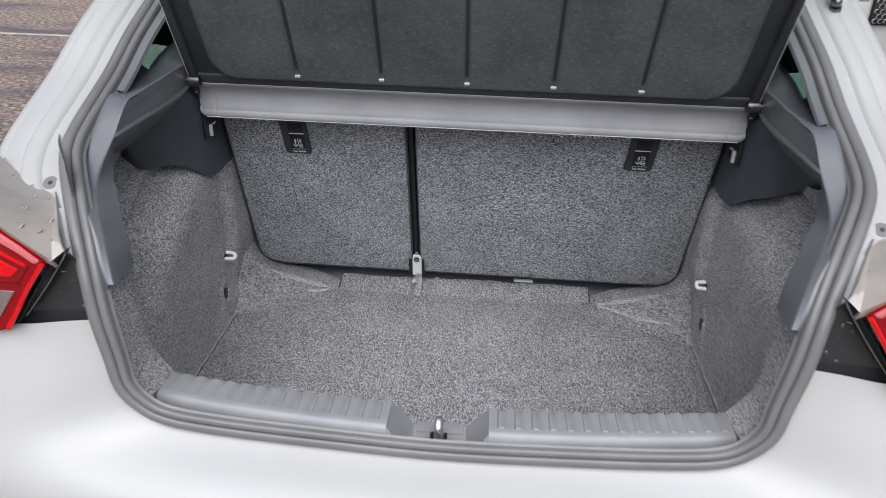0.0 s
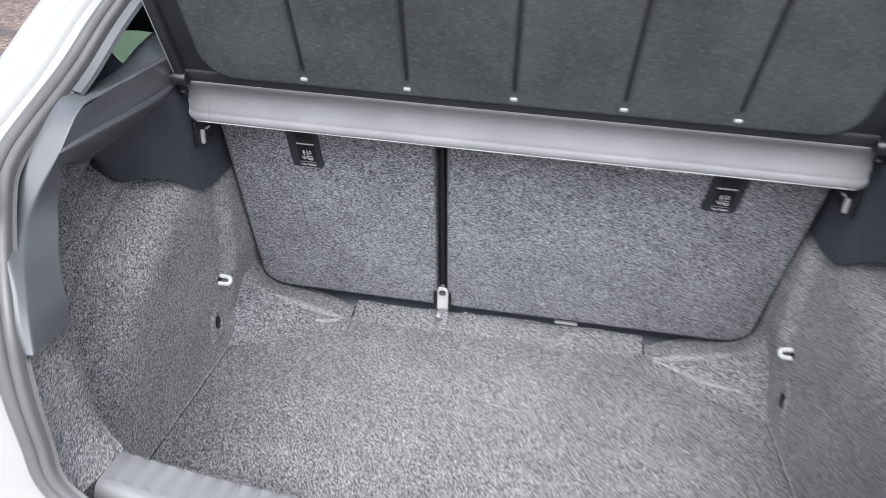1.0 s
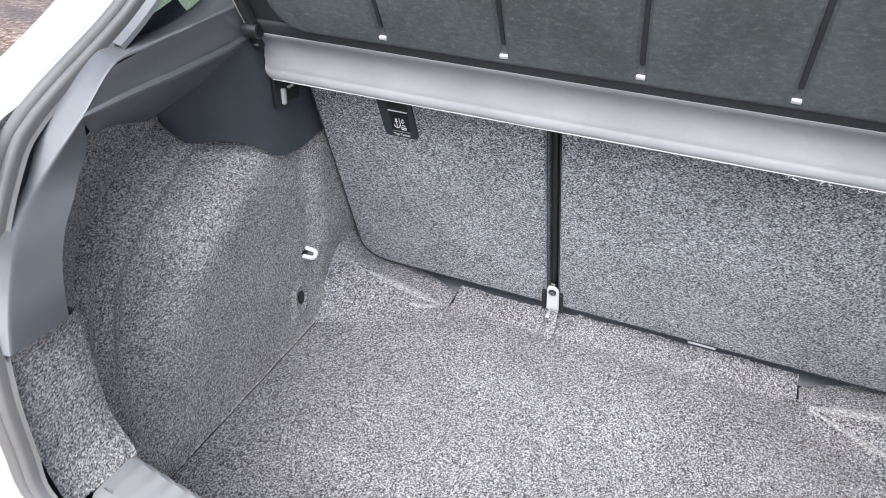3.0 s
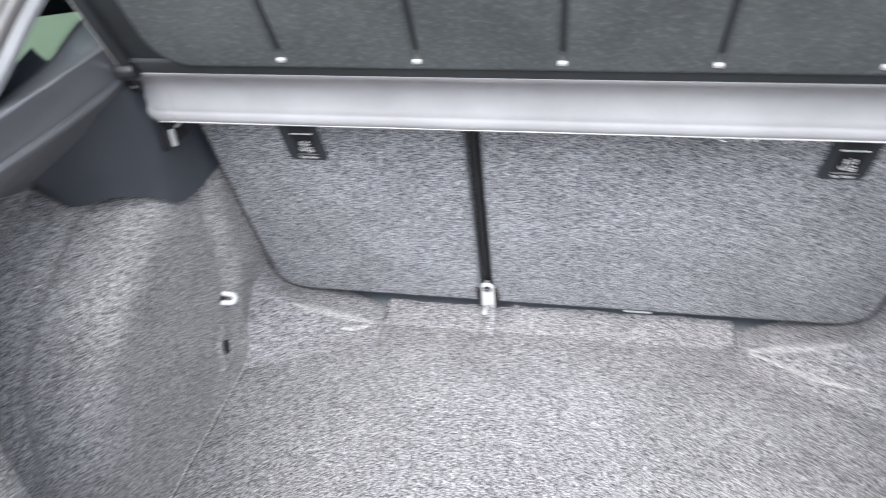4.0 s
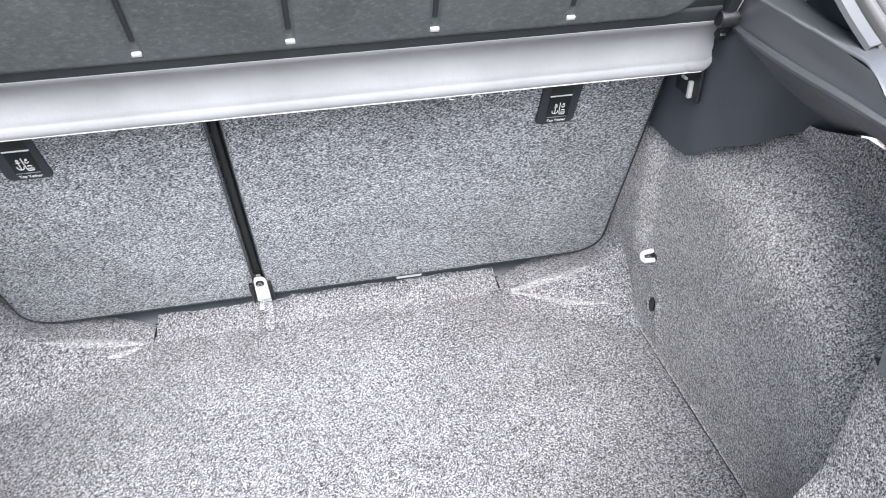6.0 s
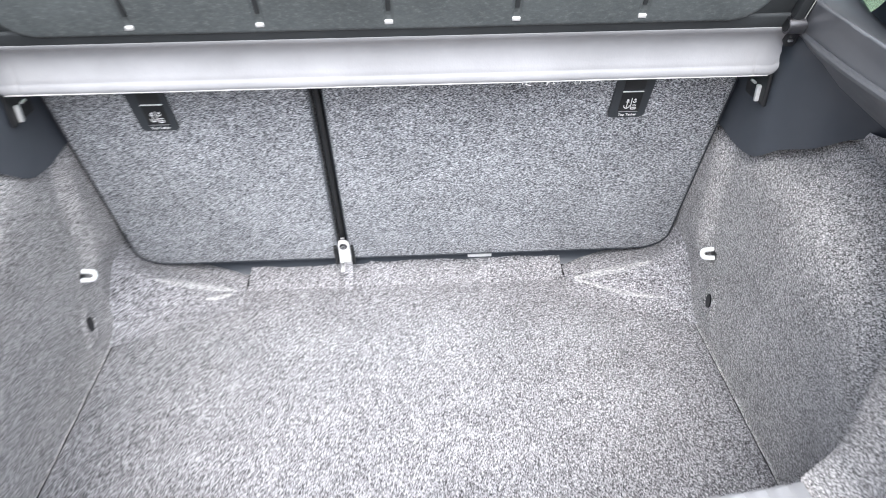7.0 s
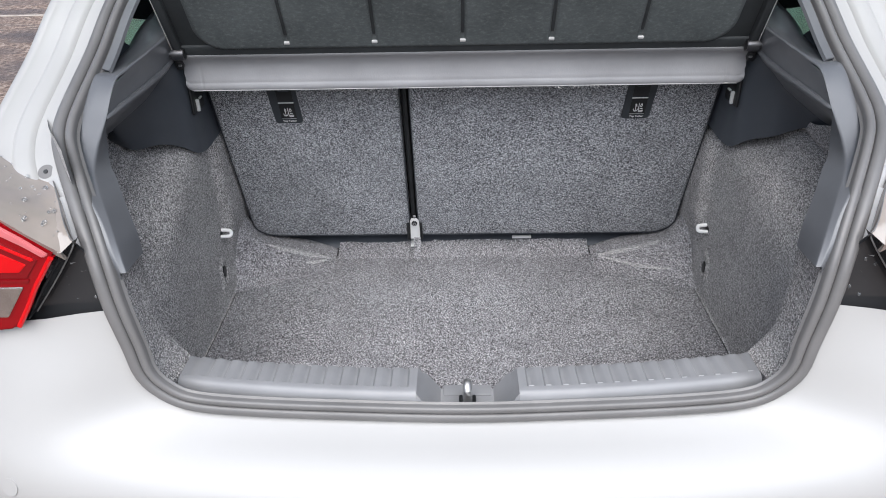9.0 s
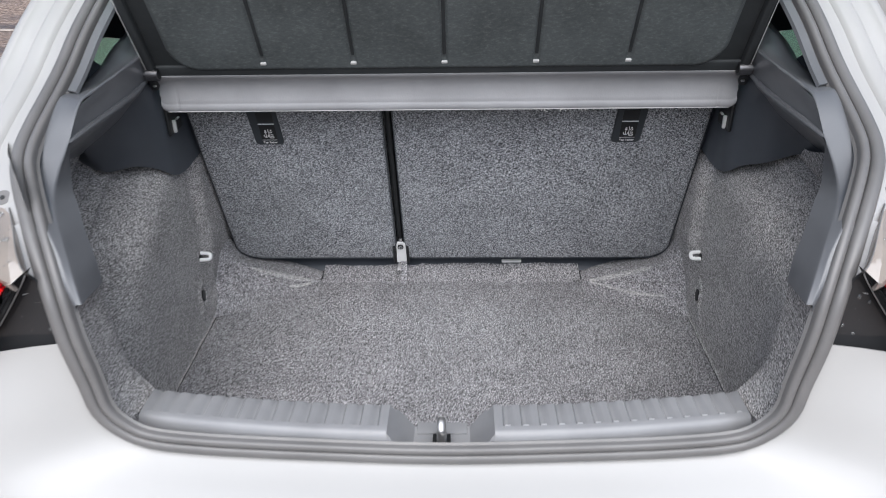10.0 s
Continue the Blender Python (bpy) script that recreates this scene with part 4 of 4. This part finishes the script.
def panel_n(u, v):
    """How far the felt stands proud of the board."""
    qx, qy = abs(u) - (0.431 - 0.05), (0.005 + 0.05) - v
    d = 0.05 - (math.hypot(max(qx, 0), max(qy, 0)) if max(qx, qy) > 0 else max(qx, qy))
    f = max(0, min(1, d / 0.014))
    n = -0.0055 + 0.0095 * f * f * (3 - 2 * f)
    e = max(0, min(1, (v - 0.022) / 0.008))
    for g in GROOVES:
        n -= 0.0042 * e * math.exp(-((u - g) / 0.0048) ** 4)
    return n + 0.0004 * noise.noise((u * 9, v * 9, 0.0))


part("felt_panel", on_shelf(loft([[(u, v, panel_n(u, v)) for u in sorted(us)] for v in vs])), M_SHELF, shelf, "dark green-grey felt panel", angle=80)
for u in GROOVES:
    # dark strip on the groove floor, shade painted over the same felt
    r = part("groove_shade", on_shelf(block((0.0050, V_TOP - 0.04, 0.002), (u, (V_TOP + 0.04) / 2, 0.0002), 0.0008)), M_SHELFEDGE, shelf)
    part("end_clip", on_shelf(block((0.0092, 0.0046, 0.004), (u, 0.0265, 0.0030), 0.001)), M_ZINC, r, "small pale clip")
for s in (-1, 1):
    b = part("side_rail", on_shelf(block((0.014, V_TOP, 0.016), (s * 0.462, V_TOP / 2 + 0.002, -0.002), 0.005)), M_SHELFEDGE, shelf)
    part("edge_wire", on_shelf(tube([(s * 0.4695, 0.0, 0.004), (s * 0.4695, 0.3, 0.004), (s * 0.4695, V_TOP, 0.004)], 0.0006, 6)), M_ZINC, shelf)
    part("hinge_bracket", on_shelf(block((0.012, 0.03, 0.014), (s * 0.470, -0.012, -0.002), 0.003)), M_BLACK, shelf)
    part("hinge_rivet", on_shelf(block((0.006, 0.0035, 0.003), (s * 0.466, -0.014, 0.007), 0.001)), M_STEEL, shelf)
PROFILE = [(0.002, -0.0105), (0.000, 0.0000), (-0.003, 0.0004), (-0.007, -0.0012), (-0.012, -0.0032), (-0.017, -0.0045), (-0.022, -0.0050), (-0.027, -0.0045), (-0.032, -0.0030), (-0.037, -0.0008), (-0.042, 0.0020), (-0.047, 0.0053), (-0.0512, 0.0086),
           (-0.0526, 0.0090), (-0.0534, 0.0108), (-0.058, 0.0138), (-0.0625, 0.0152), (-0.0644, 0.0142), (-0.0650, 0.0110), (-0.0655, -0.006), (-0.05, -0.012)]
rows = []
for u in sorted(set(np.linspace(-0.468, 0.468, 60)) | {q * w for q in (-1, 1) for w in (0.436, 0.438, 0.440, 0.442, 0.444, 0.4605, 0.4655)}):
    e = max(0, (abs(u) - 0.460) / 0.008) ** 2
    dent = 0.0013 * math.exp(-((abs(u) - 0.440) / 0.0022) ** 2)
    row = []
    for k, (v, n) in enumerate(PROFILE):
        wave = 0.0006 * noise.noise((u * 14, v * 60, 1.0)) if 2 < k < 18 else 0
        low = max(0, min(1, (-v - 0.02) / 0.03))
        row.append((u + (0.0007 * math.sin(v * 420) * math.copysign(1, u) if abs(u) > 0.46 else 0), v + 0.004 * e * low, n - 0.003 * e * low - dent * low + wave))
    rows.append(row)
strip = part("front_strip", on_shelf(loft(rows)), M_STRIP, shelf, "grey vinyl front edge strip with a hemmed lip", angle=60)
part("hem", on_shelf(tube([(u, -0.0640, 0.0146) for u in np.linspace(-0.458, 0.458, 30)], 0.0011, 6)), M_ZINC, strip)
# loose threads on the hem
rng = random.Random(4)
for u in (0.158, 0.163, 0.186, 0.190, 0.1935, 0.222, 0.226, 0.241):
    q = [(u, -0.0642, 0.0148), (u + rng.uniform(-0.003, 0.003), -0.0665 - 0.003 * rng.random(), 0.0152), (u + rng.uniform(-0.005, 0.005), -0.0685 - 0.004 * rng.random(), 0.0140)]
    part("thread", on_shelf(tube(curve_points(q, 6), 0.00055, 5)), M_WHITE, strip)
for s in (-1, 1):
    p = part("hinge_pin", tube([(s * 0.452, 1.125, 0.974), (s * 0.453, 1.125, 0.974), (s * 0.470, 1.125, 0.974), (s * 0.471, 1.125, 0.974)], 0.0100, 20), M_PIN, shelf, "round dark steel hinge pin")
    part("pin_bore", tube([(s * 0.4515, 1.125, 0.974), (s * 0.456, 1.125, 0.974)], 0.0074, 16), M_BLACK, p)
    part("pin_shaft", tube([(s * 0.468, 1.125, 0.974), (s * 0.492, 1.125, 0.974)], 0.0045, 12), M_PIN, shelf)

# ---- green-tinted side glass beyond the shoulder trim, with dark trim above ----
for s in (-1, 1):
    rows = [[(0.575, 1.06, 0.90), (0.575, 1.2, 0.90), (0.575, 1.35, 0.90), (0.575, 1.7, 0.80)], [(0.565, 1.075, 1.040), (0.565, 1.19, 1.019), (0.565, 1.3, 0.990), (0.565, 1.7, 0.89)]]
    part("side_glass", thick(loft(sided(rows, s)), 0.004), M_GREEN, car, "pale green tinted side glass")
    rows = [[(0.562, 1.075, 1.042), (0.562, 1.19, 1.019), (0.562, 1.3, 0.990), (0.562, 1.7, 0.89)], [(0.545, 1.22, 1.17), (0.545, 1.35, 1.27), (0.545, 1.5, 1.32), (0.545, 2.0, 1.35)]]
    part("inner_pillar", thick(loft(sided(rows, s)), 0.008), M_BLACK, car)
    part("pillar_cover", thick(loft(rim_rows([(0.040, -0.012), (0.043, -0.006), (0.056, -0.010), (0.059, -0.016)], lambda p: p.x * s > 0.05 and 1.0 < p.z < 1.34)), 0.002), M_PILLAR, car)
# dark wedge at the foot of the side glass
for s in (-1, 1):
    near = keyed([(0.512, 0.952, 0.994), (0.509, 0.99, 0.9945), (0.506, 1.03, 0.9945), (0.503, 1.075, 1.002)], 6)
    far = keyed([(0.521, 0.975, 0.998), (0.525, 1.01, 1.003), (0.530, 1.05, 1.007), (0.534, 1.085, 1.013)], 6)
    rows = [[p + Vector((0, 0, -0.004)), p.lerp(q, 0.4) + Vector((0, 0, -0.007)), p.lerp(q, 0.75) + Vector((0, 0, -0.005)), q, q + Vector((0.006, 0, -0.02))] for p, q in zip(near, far)]
    part("glass_base_wedge", loft(sided(rows, s)), M_TRIM, car)
# gas strut of the tailgate
ball = Vector((0.558, 1.146, 1.135))
strut = part("gas_strut", tube([ball + Vector((0, 0.0, 0.01)), ball + Vector((-0.02, 0.06, 0.12)), ball + Vector((-0.05, 0.15, 0.30))], 0.006, 10), M_SEAL, car, "grey gas strut with a ball joint")
bm = bmesh.new()
bmesh.ops.create_uvsphere(bm, u_segments=14, v_segments=10, radius=0.0078, matrix=Matrix.Translation(ball))
part("ball_joint", bm, M_PIN, strut)
part("socket", tube([ball + Vector((0, 0.0, 0.002)), ball + Vector((-0.001, 0.004, 0.010)), ball + Vector((-0.003, 0.010, 0.022))], 0.0088, 14), M_BLACK, strut)
part("stud_plate", tube([ball + Vector((0.003, 0.006, -0.012)), ball + Vector((0.002, 0.004, -0.007))], 0.0095, 6), M_PIN, strut)

# ---- ground ----
M_ROAD, nt, b = principled("wet_gravelly_asphalt")
grit = noise_tex(nt, 26, 6, 0.75)
patch = noise_tex(nt, 1.1, 5, 0.6, (0.5, 1.6, 1))
col = ramp(nt, grit, [(0.36, (0.05, 0.036, 0.03)), (0.5, (0.25, 0.175, 0.135)), (0.64, (0.62, 0.52, 0.44))])
col = mixed(nt, ramp(nt, patch, [(0.45, (0.0,) * 3), (0.62, (0.75,) * 3)]), col, (0.10, 0.08, 0.078))
nt.links.new(col, b.inputs["Base Color"])
nt.links.new(ramp(nt, patch, [(0.4, (0.75,) * 3), (0.65, (0.3,) * 3)]), b.inputs["Roughness"])
bump(nt, b, grit, 0.8, 0.04)
bm = bmesh.new()
bmesh.ops.create_grid(bm, x_segments=60, y_segments=60, size=300)
tagged(part("ground", bm, M_ROAD), "wet brown-grey gravelly asphalt", "ground", kind="structure")
M_LINE = plastic("worn_line_paint", (0.42, 0.37, 0.32), 0.7, 40, 0.5, 0.3)
tagged(part("road_line", block((14, 0.05, 0.006), (-9.5, 6.24, 0.004), 0.001), M_LINE), "worn pale line on the wet asphalt", "road line", kind="structure")

# ---- parked car beyond ----
other = thing("parked_car", "white car with a dark mesh grille parked on the asphalt", "car", at=(3.15, 5.14, 0))
rows = []
for y, w, z0, z1 in ((0.0, 0.80, 0.35, 0.62), (0.02, 0.86, 0.25, 0.80), (0.10, 0.89, 0.22, 0.90), (0.6, 0.90, 0.20, 0.98), (1.2, 0.90, 0.20, 1.04), (1.7, 0.86, 0.20, 1.35), (2.3, 0.82, 0.20, 1.47), (3.3, 0.80, 0.20, 1.42), (4.0, 0.82, 0.25, 0.95)):
    ring = []
    for k in range(24):
        a = 2 * math.pi * k / 24
        ca, sa = math.cos(a), math.sin(a)
        q = 0.35
        ring.append((w * math.copysign(abs(ca) ** q, ca), y, (z0 + z1) / 2 + (z1 - z0) / 2 * math.copysign(abs(sa) ** q, sa)))
    rows.append(ring)
part("body", loft(rows, ring=True, caps=True), M_PAINT, other)
grille = part("grille", block((1.3, 0.03, 0.27), (0, -0.012, 0.665), 0.02), M_BLACK, other, "dark honeycomb grille")
cell = None
for r in range(8):
    for c in range(35):
        x, z = -0.618 + 0.0360 * c + (0.018 if r % 2 else 0), 0.556 + 0.0312 * r
        if cell is None:
            bm = bmesh.new()
            bmesh.ops.create_cone(bm, cap_ends=False, segments=6, radius1=0.0185, radius2=0.0150, depth=0.012, matrix=Matrix.Rotation(radians(90), 4, "X"))
            cell = part("grille_cell", bm, M_FLANGE, grille)
            ob = cell
        else:
            ob = new("grille_cell", cell.data)
            ob.parent = grille
        ob.location = (x, -0.032, z)
for s in (-1, 1):
    part("headlamp", block((0.16, 0.05, 0.12), (s * 0.74, 0.03, 0.72), 0.02), M_CHROME, other)
    for y in (0.75, 3.2):
        part("wheel", tube([(s * 0.70, y, 0.31), (s * 0.72, y, 0.31), (s * 0.89, y, 0.31), (s * 0.905, y, 0.31)], 0.31, 28), M_BLACK, other)
